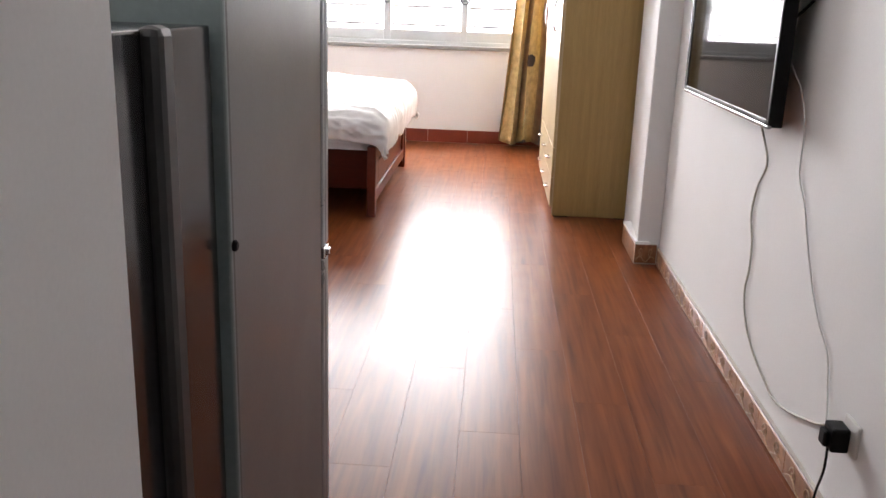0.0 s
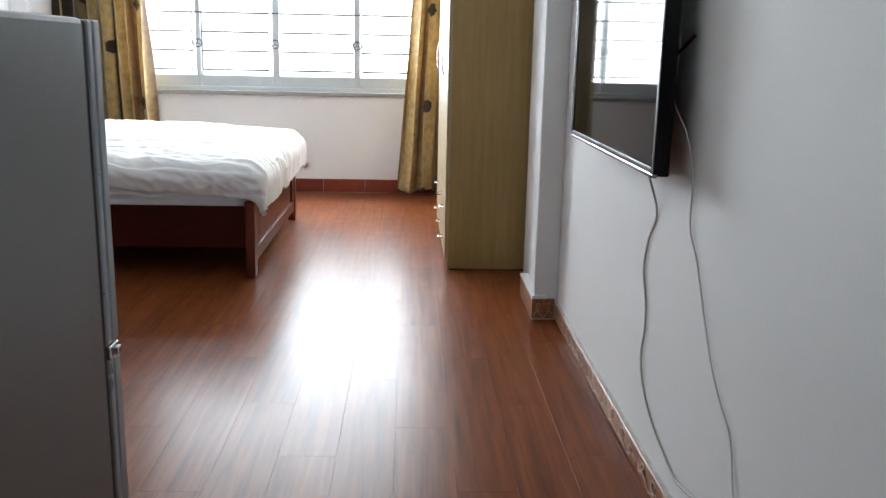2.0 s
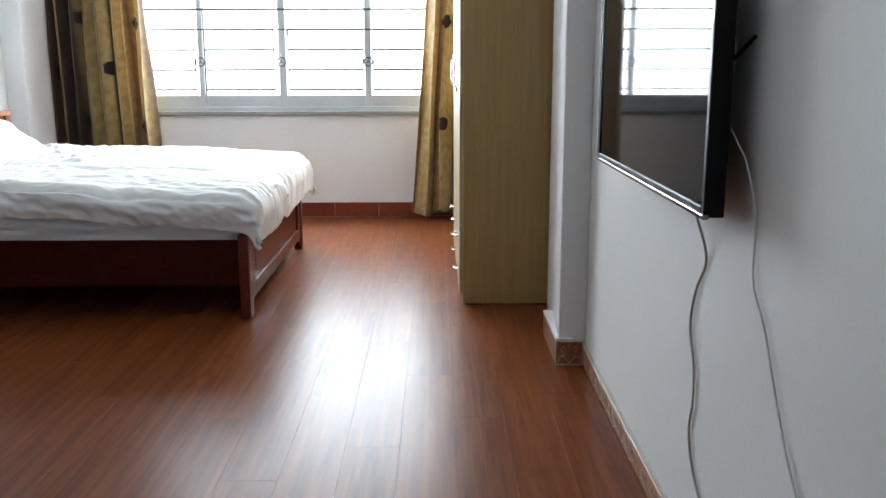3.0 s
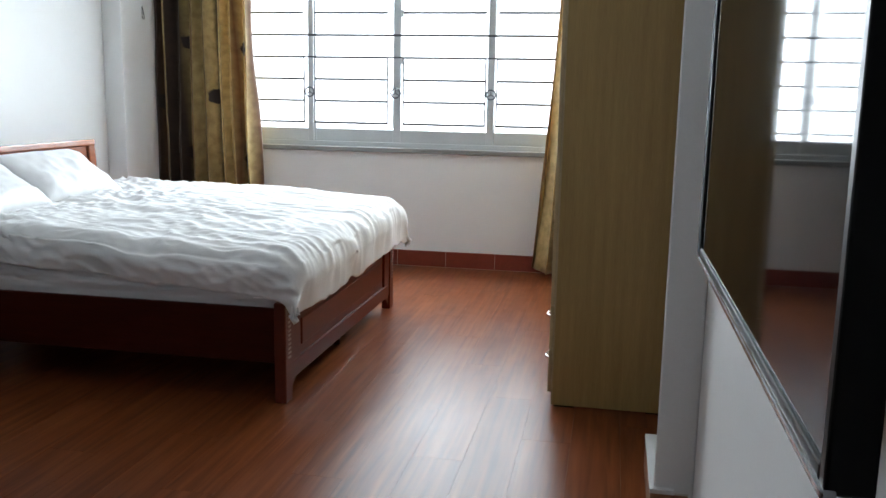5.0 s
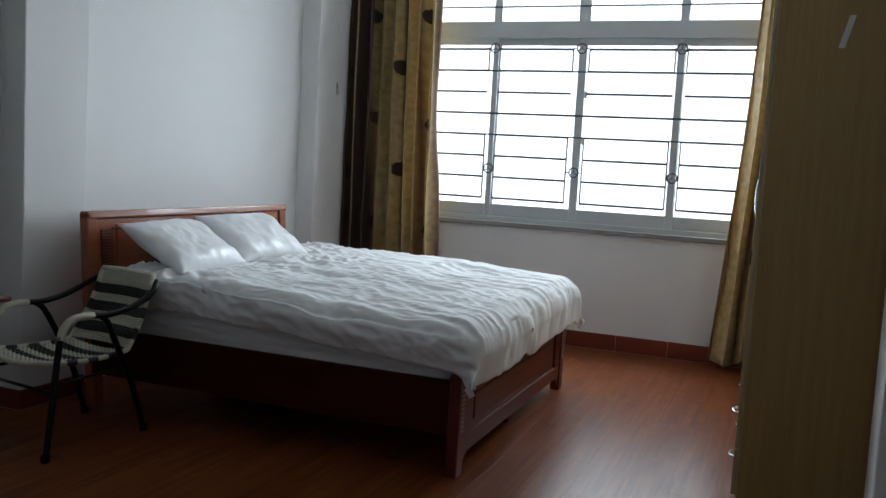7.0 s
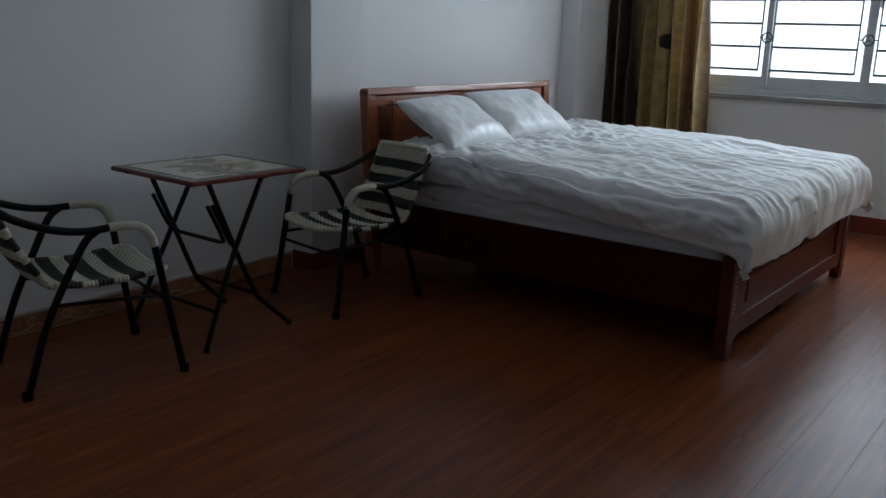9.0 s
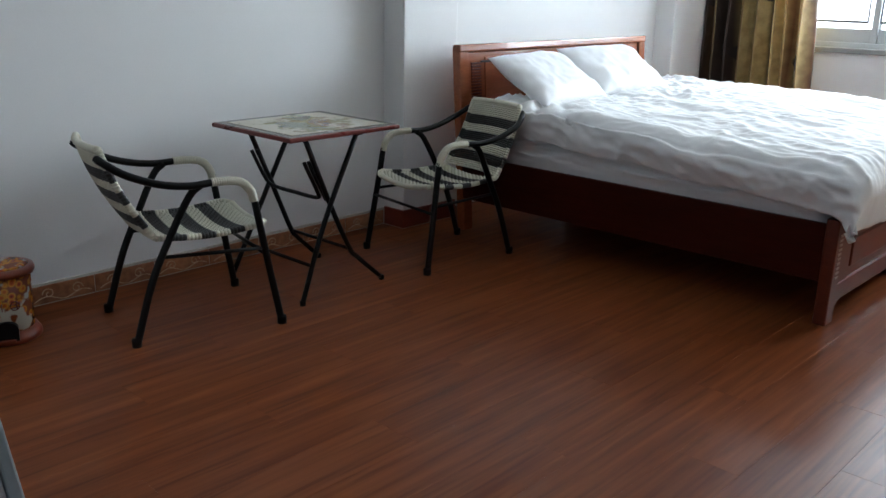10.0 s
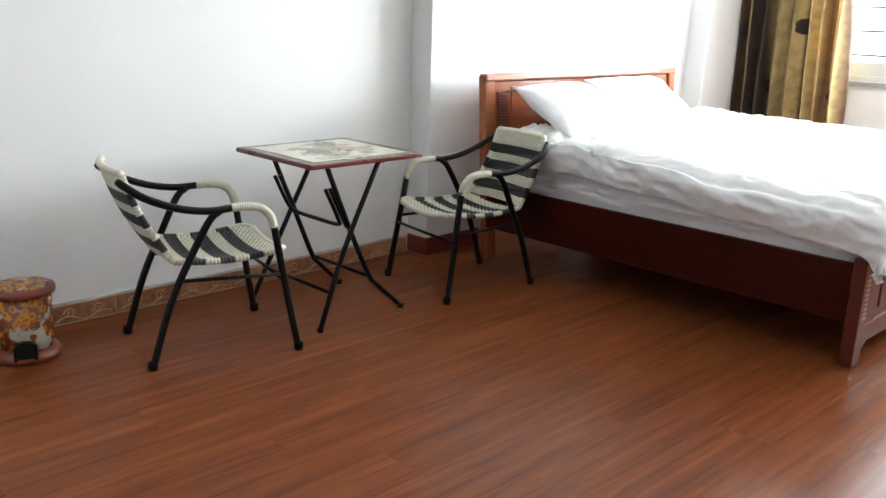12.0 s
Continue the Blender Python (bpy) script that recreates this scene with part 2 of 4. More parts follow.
def curtain_cloth():
    """Gold cloth with brown stripes and dark woven flowers, laid out in metres of cloth; fold shade is in the colour
    too.
    """
    m, nt, b = nodes_of("gold_brown_curtain_cloth")
    ln = nt.links.new
    uv = nt.nodes.new("ShaderNodeUVMap")
    sep = nt.nodes.new("ShaderNodeSeparateXYZ")
    ln(uv.outputs[0], sep.inputs[0])
    st = nt.nodes.new("ShaderNodeMath")
    st.operation = "FRACT"
    per = nt.nodes.new("ShaderNodeMath")
    per.operation = "DIVIDE"
    per.inputs[1].default_value = 1.52
    ln(sep.outputs[0], per.inputs[0]), ln(per.outputs[0], st.inputs[0])
    # the cloth's stripes, with broad brown bands that also paint the folds' shade
    brown, rust, olive, gold = (0.035, 0.015, 0.007), (0.17, 0.075, 0.022), (0.38, 0.28, 0.11), (0.64, 0.48, 0.20)
    stripe_and_fold = ramp(nt, st.outputs[0], [(0.0, brown), (0.06, rust), (0.09, gold), (0.13, brown), (0.28, brown), (0.31, olive), (0.37, rust), (0.40, olive), (0.46, gold),
                                      (0.49, brown), (0.53, olive), (0.58, gold), (0.60, brown), (0.65, rust), (0.68, gold), (0.78, gold), (0.82, rust), (0.85, gold), (0.95, gold), (0.99, rust)])
    mp = nt.nodes.new("ShaderNodeMapping")
    mp.inputs["Scale"].default_value = (1, 0.55, 1)
    ln(uv.outputs[0], mp.inputs[0])
    st2 = add(nt, "ShaderNodeTexNoise", Scale=26.0, Detail=5.0)
    ln(mp.outputs[0], st2.inputs["Vector"])
    mot = nt.nodes.new("ShaderNodeMix")
    mot.data_type, mot.blend_type = "RGBA", "MULTIPLY"
    mot.inputs[0].default_value = 0.55
    ln(stripe_and_fold.outputs[0], mot.inputs[6])
    rmot = ramp(nt, st2.outputs[0], [(0.35, (0.5, 0.42, 0.3)), (0.6, (1, 1, 1))])
    ln(rmot.outputs[0], mot.inputs[7])
    # flowers in a half-drop repeat, 0.84 m down the cloth
    drop = nt.nodes.new("ShaderNodeMapping")
    drop.inputs["Rotation"].default_value = (0, 0, radians(45))
    drop.inputs["Scale"].default_value = (1.68, 1.68, 1)
    ln(uv.outputs[0], drop.inputs[0])
    vo = add(nt, "ShaderNodeTexVoronoi", Scale=1.0, Randomness=0.12)
    vo.voronoi_dimensions = "2D"
    wob = add(nt, "ShaderNodeTexNoise", Scale=28.0, Detail=2.0)
    ln(uv.outputs[0], wob.inputs["Vector"]), ln(drop.outputs[0], vo.inputs["Vector"])
    sub = nt.nodes.new("ShaderNodeMath")
    sub.operation = "MULTIPLY_ADD"
    ln(wob.outputs[0], sub.inputs[0])
    sub.inputs[1].default_value = 0.07
    ln(vo.outputs["Distance"], sub.inputs[2])
    sp = ramp(nt, sub.outputs[0], [(0.130, (1, 1, 1)), (0.142, (0, 0, 0))])
    fl = nt.nodes.new("ShaderNodeMix")
    fl.data_type = "RGBA"
    ln(sp.outputs[0], fl.inputs[0]), ln(mot.outputs[2], fl.inputs[6])
    fl.inputs[7].default_value = (0.022, 0.010, 0.008, 1)
    ln(fl.outputs[2], b.inputs["Base Color"])
    b.inputs["Roughness"].default_value = 0.55
    b.inputs["Sheen Weight"].default_value = 0.3
    bp = add(nt, "ShaderNodeBump", Strength=0.2, Distance=0.001)
    w2 = add(nt, "ShaderNodeTexNoise", Scale=300.0)
    ln(uv.outputs[0], w2.inputs["Vector"]), ln(w2.outputs[0], bp.inputs["Height"]), ln(bp.outputs[0], b.inputs["Normal"])
    # thin cloth lets some light through
    tr = nt.nodes.new("ShaderNodeBsdfTranslucent")
    ln(fl.outputs[2], tr.inputs[0])
    ms = nt.nodes.new("ShaderNodeMixShader")
    ms.inputs[0].default_value = 0.22
    out = nt.nodes["Material Output"]
    ln(b.outputs[0], ms.inputs[1]), ln(tr.outputs[0], ms.inputs[2]), ln(ms.outputs[0], out.inputs[0])
    return m


def flower_print(name="flower_print", scale=34.0):
    m, nt, b = nodes_of(name)
    ln = nt.links.new
    tc = nt.nodes.new("ShaderNodeTexCoord")
    v = add(nt, "ShaderNodeTexVoronoi", Scale=scale, Randomness=1.0)
    n = add(nt, "ShaderNodeTexNoise", Scale=13.0, Detail=3.0)
    ln(tc.outputs["Object"], v.inputs["Vector"]), ln(tc.outputs["Object"], n.inputs["Vector"])
    petals = ramp(nt, v.outputs["Distance"], [(0.12, (0.22, 0.02, 0.008)), (0.28, (0.50, 0.11, 0.010)), (0.42, (0.60, 0.27, 0.02)), (0.6, (0.20, 0.05, 0.015))])
    where = ramp(nt, n.outputs[0], [(0.40, (0, 0, 0)), (0.44, (1, 1, 1))])
    mix = nt.nodes.new("ShaderNodeMix")
    mix.data_type = "RGBA"
    ln(where.outputs[0], mix.inputs[0])
    mix.inputs[6].default_value = (0.50, 0.49, 0.40, 1)
    ln(petals.outputs[0], mix.inputs[7]), ln(mix.outputs[2], b.inputs["Base Color"])
    b.inputs["Roughness"].default_value = 0.25
    return m


def table_print():
    m, nt, b = nodes_of("printed_table_top")
    ln = nt.links.new
    tc = nt.nodes.new("ShaderNodeTexCoord")
    n = add(nt, "ShaderNodeTexNoise", Scale=7.0, Detail=5.0, Roughness=0.65)
    h = add(nt, "ShaderNodeTexNoise", Scale=5.0, Detail=3.0)
    ln(tc.outputs["Object"], n.inputs["Vector"]), ln(tc.outputs["Object"], h.inputs["Vector"])
    hues = ramp(nt, h.outputs[0], [(0.35, (0.24, 0.10, 0.07)), (0.5, (0.30, 0.27, 0.17)), (0.62, (0.13, 0.16, 0.09))])
    ln_ = nt.nodes.new("ShaderNodeVectorMath")
    ln_.operation = "LENGTH"
    ln(tc.outputs["Object"], ln_.inputs[0])
    ma = nt.nodes.new("ShaderNodeMath")
    ma.operation = "MULTIPLY_ADD"
    ln(ln_.outputs["Value"], ma.inputs[0])
    ma.inputs[1].default_value = -0.9
    ln(n.outputs[0], ma.inputs[2])
    where = ramp(nt, ma.outputs[0], [(0.31, (0, 0, 0)), (0.38, (1, 1, 1))])
    mix = nt.nodes.new("ShaderNodeMix")
    mix.data_type = "RGBA"
    ln(where.outputs[0], mix.inputs[0])
    mix.inputs[6].default_value = (0.50, 0.47, 0.38, 1)
    ln(hues.outputs[0], mix.inputs[7]), ln(mix.outputs[2], b.inputs["Base Color"])
    b.inputs["Roughness"].default_value = 0.22
    return m


def pane_glass():
    m, nt, b = nodes_of("window_glass")
    tr, gl = nt.nodes.new("ShaderNodeBsdfTransparent"), add(nt, "ShaderNodeBsdfGlossy", Roughness=0.02)
    ms = nt.nodes.new("ShaderNodeMixShader")
    ms.inputs[0].default_value = 0.06
    nt.links.new(tr.outputs[0], ms.inputs[1]), nt.links.new(gl.outputs[0], ms.inputs[2])
    nt.links.new(ms.outputs[0], nt.nodes["Material Output"].inputs[0])
    return m


M_FLOOR, M_CURTAIN, M_FLOWER, M_TABLETOP, M_GLASS = floor_wood(), curtain_cloth(), flower_print(), table_print(), pane_glass()


# ---------------------------------------------------------------- builders
def box(bm, x0, x1, y0, y1, z0, z1, bev=0.0, seg=2):
    r = bmesh.ops.create_cube(bm, size=1.0)
    vs = r["verts"]
    for v in vs:
        v.co = ((x0 + x1) / 2 + v.co.x * (x1 - x0), (y0 + y1) / 2 + v.co.y * (y1 - y0), (z0 + z1) / 2 + v.co.z * (z1 - z0))
    if bev:
        es = list({e for v in vs for e in v.link_edges})
        bmesh.ops.bevel(bm, geom=es, offset=bev, segments=seg, profile=0.5, affect="EDGES")


def tube(bm, pts, rad, sides=8, closed=False):
    """A round bar through the points, with rounded bends."""
    pts = [Vector(p) for p in pts]
    n = len(pts)
    rings, ref = [], None
    for i, p in enumerate(pts):
        a = pts[i - 1] if (i or closed) else p
        c = pts[(i + 1) % n] if (i < n - 1 or closed) else p
        d = (c - a).normalized()
        if ref is None:
            ref = d.orthogonal().normalized()
        ref = (ref - d * ref.dot(d)).normalized()
        side = d.cross(ref)
        rings.append([bm.verts.new(p + (ref * math.cos(k * math.tau / sides) + side * math.sin(k * math.tau / sides)) * rad) for k in range(sides)])
    for i in range(n if closed else n - 1):
        a, c = rings[i], rings[(i + 1) % n]
        for k in range(sides):
            bm.faces.new((a[k], a[(k + 1) % sides], c[(k + 1) % sides], c[k]))
    if not closed:
        bm.faces.new(rings[0][::-1]), bm.faces.new(rings[-1])


def smooth_path(pts, steps=6):
    """A Catmull-Rom curve through the points."""
    P = [Vector(p) for p in pts]
    P = [P[0] * 2 - P[1]] + P + [P[-1] * 2 - P[-2]]
    out = []
    for i in range(1, len(P) - 2):
        for s in range(steps):
            t = s / steps
            a, b_, c, d = P[i - 1], P[i], P[i + 1], P[i + 2]
            out.append(0.5 * (2 * b_ + (c - a) * t + (2 * a - 5 * b_ + 4 * c - d) * t * t + (3 * b_ - a - 3 * c + d) * t ** 3))
    return out + [P[-2]]


def lathe(bm, prof, x=0, y=0, sides=40):
    rings = [[bm.verts.new((x + r * math.cos(k * math.tau / sides), y + r * math.sin(k * math.tau / sides), z)) for k in range(sides)] for r, z in prof]
    for a, c in zip(rings, rings[1:]):
        for k in range(sides):
            bm.faces.new((a[k], a[(k + 1) % sides], c[(k + 1) % sides], c[k]))
    bm.faces.new(rings[0][::-1]), bm.faces.new(rings[-1])


def grid(bm, nu, nv, fn, uvfn=None):
    vs = [[bm.verts.new(fn(i / nu, j / nv)) for j in range(nv + 1)] for i in range(nu + 1)]
    lay = bm.loops.layers.uv.new("UVMap") if uvfn else None
    for i in range(nu):
        for j in range(nv):
            f = bm.faces.new((vs[i][j], vs[i + 1][j], vs[i + 1][j + 1], vs[i][j + 1]))
            if lay:
                for l, (a, c) in zip(f.loops, ((i, j), (i + 1, j), (i + 1, j + 1), (i, j + 1))):
                    l[lay].uv = uvfn(a / nu, c / nv)


def mesh(name, bm, mats, smooth=False):
    bmesh.ops.recalc_face_normals(bm, faces=bm.faces[:])
    me = bpy.data.meshes.new(name)
    bm.to_mesh(me)
    bm.free()
    for m in mats if isinstance(mats, (list, tuple)) else [mats]:
        me.materials.append(m)
    if smooth:
        for p in me.polygons:
            p.use_smooth = True
    return me


def islands(bm):
    """The separate pieces of a bmesh, as lists of vertices."""
    seen, out = set(), []
    for v in bm.verts:
        if v in seen:
            continue
        seen.add(v)
        heap, got = [v], []
        while heap:
            a = heap.pop()
            got.append(a)
            for e in a.link_edges:
                o = e.other_vert(a)
                if o not in seen:
                    seen.add(o)
                    heap.append(o)
        out.append(got)
    return out


def part(parent, name, bm, mats, smooth=False, label=""):
    """A part of a thing; loose pieces become parts of their own, very many small ones stay one part of stuff."""
    groups = islands(bm)
    if 1 < len(groups) <= 64:
        first = None
        for g in groups:
            one, index = bmesh.new(), {}
            for v in g:
                index[v] = one.verts.new(v.co)
            for f in {f for v in g for f in v.link_faces}:
                one.faces.new([index[v] for v in f.verts])
            ob = new(name, mesh(name, one, mats, smooth))
            ob.parent = parent
            if label:
                tagged(ob, label)
            first = first or ob
        bm.free()
        return first
    ob = new(name, mesh(name, bm, mats, smooth))
    ob.parent = parent
    if len(groups) > 64:
        tagged(ob, kind="stuff")
    return tagged(ob, label) if label else ob


def thing(name, place, rz, label, category, group="", kind=""):
    ob = new(name)
    ob.empty_display_size = 0.1
    ob.location, ob.rotation_euler = place, (0, 0, radians(rz))
    return tagged(ob, label, category, group, kind)


def boxes_part(parent, name, rows, mats, bev=0.003, label=""):
    bm = bmesh.new()
    for r in rows:
        box(bm, *r, bev=bev)
    return part(parent, name, bm, mats, label=label)


def structure(name, rows, mat, label, category, bev=0.0):
    bm = bmesh.new()
    for r in rows:
        box(bm, *r, bev=bev)
    return tagged(new(name, mesh(name, bm, mat)), label, category, kind="structure")


# ---------------------------------------------------------------- the shell of the room
XW, XE, YN, YS, H = -2.70, 1.42, 8.85, -1.60, 3.10
WX0, WX1, WZ0, WZ1 = -2.07, 0.92, 0.93, 2.95      # the window's opening
floor = structure("floor", [(XW - 0.12, XE + 0.12, YS - 0.12, YN + 0.24, -0.14, -0.013)], M_SLAB, "red-brown wood laminate floor in long planks", "floor")
structure("ceiling", [(XW - 0.12, XE + 0.12, YS - 0.12, YN + 0.24, H, H + 0.12)], M_CEIL, "plain white painted ceiling", "ceiling")
structure("wall_north", [(XW - 0.12, WX0, YN, YN + 0.24, -0.013, H), (WX1, XE + 0.12, YN, YN + 0.24, -0.013, H),
                         (WX0, WX1, YN, YN + 0.24, -0.013, WZ0), (WX0, WX1, YN, YN + 0.24, WZ1, H)], M_WALL,
          "white painted wall below and beside the wide window", "wall")
structure("wall_east", [(XE, XE + 0.12, YS - 0.12, YN, -0.013, H)], M_WALL, "white painted wall behind the television", "wall")
structure("wall_west", [(XW - 0.12, XW, 1.02, YN, -0.013, H)], M_WALL, "white painted wall behind bed and table", "wall")
structure("wall_partition", [(XW - 0.12, 0.10, YS - 0.12, 1.02, -0.013, H)], M_WALL, "white painted partition beside the entry", "wall", bev=0.006)
structure("wall_south", [(0.10, XE, YS - 0.12, YS, -0.013, H)], M_WALL, "plain white wall closing the entry", "wall")
pe = structure("pillar_east", [(1.297, XE, 4.81, 5.80, -0.013, H)], M_WALL, "white painted wall pillar beside the wardrobe", "pillar", bev=0.006)
for v in pe.data.vertices:      # its inner face runs slightly out of true
    if v.co.x < 1.35 and v.co.y > 5:
        v.co.x += 0.075
structure("pillar_west", [(XW, -2.54, 5.35, 5.77, -0.013, H)], M_WALL, "white painted wall pillar beside the bed", "pillar", bev=0.006)
structure("pillar_corner", [(XW, -2.54, 8.20, YN, -0.013, H)], M_WALL, "white painted wall pillar in the window corner", "pillar", bev=0.006)


# ---------------------------------------------------------------- window
def window():
    w = thing("window_1", (0, 0, 0), 0, "wide white aluminium window with iron bars", "window", kind="structure")
    y0, y1 = YN + 0.05, YN + 0.12
    posts = [(-1.31, 0.06), (-0.60, 0.085), (0.16, 0.06)]
    rows = [(WX0, WX0 + 0.05, y0, y1, WZ0, WZ1), (WX1 - 0.05, WX1, y0, y1, WZ0, WZ1), (WX0 + 0.05, WX1 - 0.05, y0, y1, WZ0, WZ0 + 0.05),
            (WX0 + 0.05, WX1 - 0.05, y0, y1, WZ1 - 0.05, WZ1), (WX0 + 0.05, WX1 - 0.05, y0 - 0.01, y1, 2.42, 2.55)]
    rows += [(x - h * 0.55, x + h * 0.55, y0 + 0.004, y1 - 0.004, 2.55, WZ1 - 0.05) for x, h in posts]
    boxes_part(w, "frame", rows, M_ALU, 0.004)
    edges = [WX0 + 0.05] + [p[0] for p in posts] + [WX1 - 0.05]
    for i in range(4):
        a, c = edges[i], edges[i + 1]
        d = 0.012 if i % 2 else -0.012
        st = 0.055 if i in (1, 2) else 0.045
        sa, sc = a - (0.02 if i else 0), c + (0.02 if i < 3 else 0)
        ya, yb = y0 + 0.022 + d, y0 + 0.044 + d
        boxes_part(w, "sash", [(sa, sa + st, ya, yb, WZ0 + 0.05, 2.42), (sc - st, sc, ya, yb, WZ0 + 0.05, 2.42),
                               (sa + st, sc - st, ya, yb, WZ0 + 0.05, WZ0 + 0.15), (sa + st, sc - st, ya, yb, 2.365, 2.42)], M_ALU, 0.003)
        for z0, z1, yy in ((WZ0 + 0.15, 2.365, ya + 0.008), (2.55, WZ1 - 0.05, y0 + 0.03)):
            bm = bmesh.new()
            box(bm, sa + 0.03, sc - 0.03, yy, yy + 0.005, z0, z1)
            part(w, "pane", bm, M_GLASS).visible_shadow = False
    # iron bars on the inner side
    bm = bmesh.new()
    yb = YN + 0.025
    ups = [-1.355, -1.265, -0.665, -0.535, 0.115, 0.205]
    spans = [(WX0, -1.355), (-1.265, -0.665), (-0.535, 0.115), (0.205, WX1)]
    for k in range(8):
        z = 1.13 + 0.171 * k
        for a, c in ([(WX0, WX1)] if k == 4 else spans):
            box(bm, a, c, yb - 0.007, yb + 0.007, z - 0.0085, z + 0.0085)
    for z in (2.66, 2.82):
        box(bm, WX0, WX1, yb - 0.006, yb + 0.006, z - 0.006, z + 0.006)
    for x in ups:
        box(bm, x - 0.005, x + 0.005, yb - 0.006, yb + 0.006, 1.125, 1.642)
        box(bm, x - 0.005, x + 0.005, yb - 0.006, yb + 0.006, 2.155, 2.335)
    for x, _ in posts:
        for z in (1.645, 2.155):
            box(bm, x - 0.07, x + 0.07, yb - 0.006, yb + 0.006, z - 0.006, z + 0.006)
    part(w, "bars", bm, M_IRON, label="dark iron window bars")
    for x, _ in posts:
        for z in (1.37, 2.335):
            bm = bmesh.new()
            tube(bm, [(x + 0.037 * math.cos(a * math.tau / 24), yb, z + 0.037 * math.sin(a * math.tau / 24)) for a in range(24)], 0.006, 6, True)
            for a in (90, 210, 330):
                tube(bm, [(x, yb, z), (x + 0.035 * math.cos(radians(a)), yb, z + 0.035 * math.sin(radians(a)))], 0.004, 6)
            tube(bm, [(x - 0.06, yb, z), (x - 0.036, yb, z)], 0.005, 6)
            tube(bm, [(x + 0.036, yb, z), (x + 0.06, yb, z)], 0.005, 6)
            part(w, "ring_ornament", bm, M_IRON, smooth=True)
    boxes_part(w, "sill", [(WX0 - 0.06, WX1 + 0.06, YN - 0.035, YN + 0.05, WZ0 - 0.025, WZ0 + 0.012)], M_SILL, 0.005, "grey stone sill")
    bm = bmesh.new()
    for k, x in enumerate((-0.545, -0.545)):
        z = (1.98, 1.62)[k]
        box(bm, x - 0.012, x + 0.012, y0 - 0.03, y0 + 0.02, z - 0.03, z + 0.03, 0.008)
    part(w, "latch", bm, M_ALU)


window()
m, nt, b = nodes_of("bright_overcast_sky")
b.inputs["Base Color"].default_value = (0, 0, 0, 1)
b.inputs["Emission Color"].default_value = (0.93, 0.97, 1.0, 1)
b.inputs["Emission Strength"].default_value = 2.2
structure("backdrop", [(-9, 8, 13.0, 13.1, -4, 10)], m, "plain bright overcast sky outside the window", "sky")


# ---------------------------------------------------------------- curtains
def curtain(name, x0, x1, flare0, flare1, y, z0, z1, folds, depth, seed, shift, label):
    cloth = (x1 - x0) * 1.9

    def fn(u, v):
        z = z1 + (z0 - z1) * v
        a, c = x0 + flare0 * v ** 1.5, x1 + flare1 * v ** 1.5
        n1 = noise.noise((u * 5 + seed, v * 0.8, seed)) * 0.35
        ph = (u * folds + n1 + 0.25 * noise.noise((u * 3, v * 2.2, seed + 5))) * math.tau
        x = a + (c - a) * u + 0.25 * depth * math.sin(2 * ph) * 0.6
        yy = y + depth * (0.65 + 0.35 * v) * math.sin(ph) + 0.012 * noise.noise((u * 14, v * 7, seed + 9))
        return (x, yy, z + 0.015 * math.sin(ph * 0.5 + seed) * v)

    bm = bmesh.new()
    grid(bm, 150, 60, fn, lambda u, v: (u * cloth + shift, v * (z1 - z0)))
    ob = new(name, mesh(name, bm, M_CURTAIN, True))
    so = ob.modifiers.new("thickness", "SOLIDIFY")
    so.thickness = 0.003
    return tagged(ob, label, "curtain", "curtains at the window")


curtain("curtain", -2.52, -1.72, 0.0, 0.08, 8.68, 0.05, 2.98, 7.0, 0.085, 3.0, 0.0, "gold and brown striped curtain with dark flowers, drawn aside")
curtain("curtain", 0.70, 1.12, -0.17, 0.0, 8.66, 0.05, 2.98, 4.0, 0.075, 8.0, 1.0, "gold and brown striped curtain with dark flowers, drawn aside")
rod = thing("curtain_rail", (0, 0, 0), 0, "slim metal curtain rail above the window", "curtain rail")
bm = bmesh.new()
tube(bm, [(-2.53, 8.68, 2.99), (1.30, 8.68, 2.99)], 0.012)
for x in (-2.3, -0.6, 1.1):
    box(bm, x - 0.012, x + 0.012, 8.68, YN, 2.985, 3.0)
part(rod, "rail", bm, M_ALU, True)


# ---------------------------------------------------------------- bed
def slats(bm, x0, x1, y0, y1, z0, z1, n):
    for k in range(n):
        z = z0 + (z1 - z0) * (k + 0.5) / n
        h = (z1 - z0) / n * 0.32
        box(bm, x0, x1, y0, y1, z - h, z + h)


BX, BY0, BY1 = -0.247, 5.567, 7.468       # foot end, near side, far side


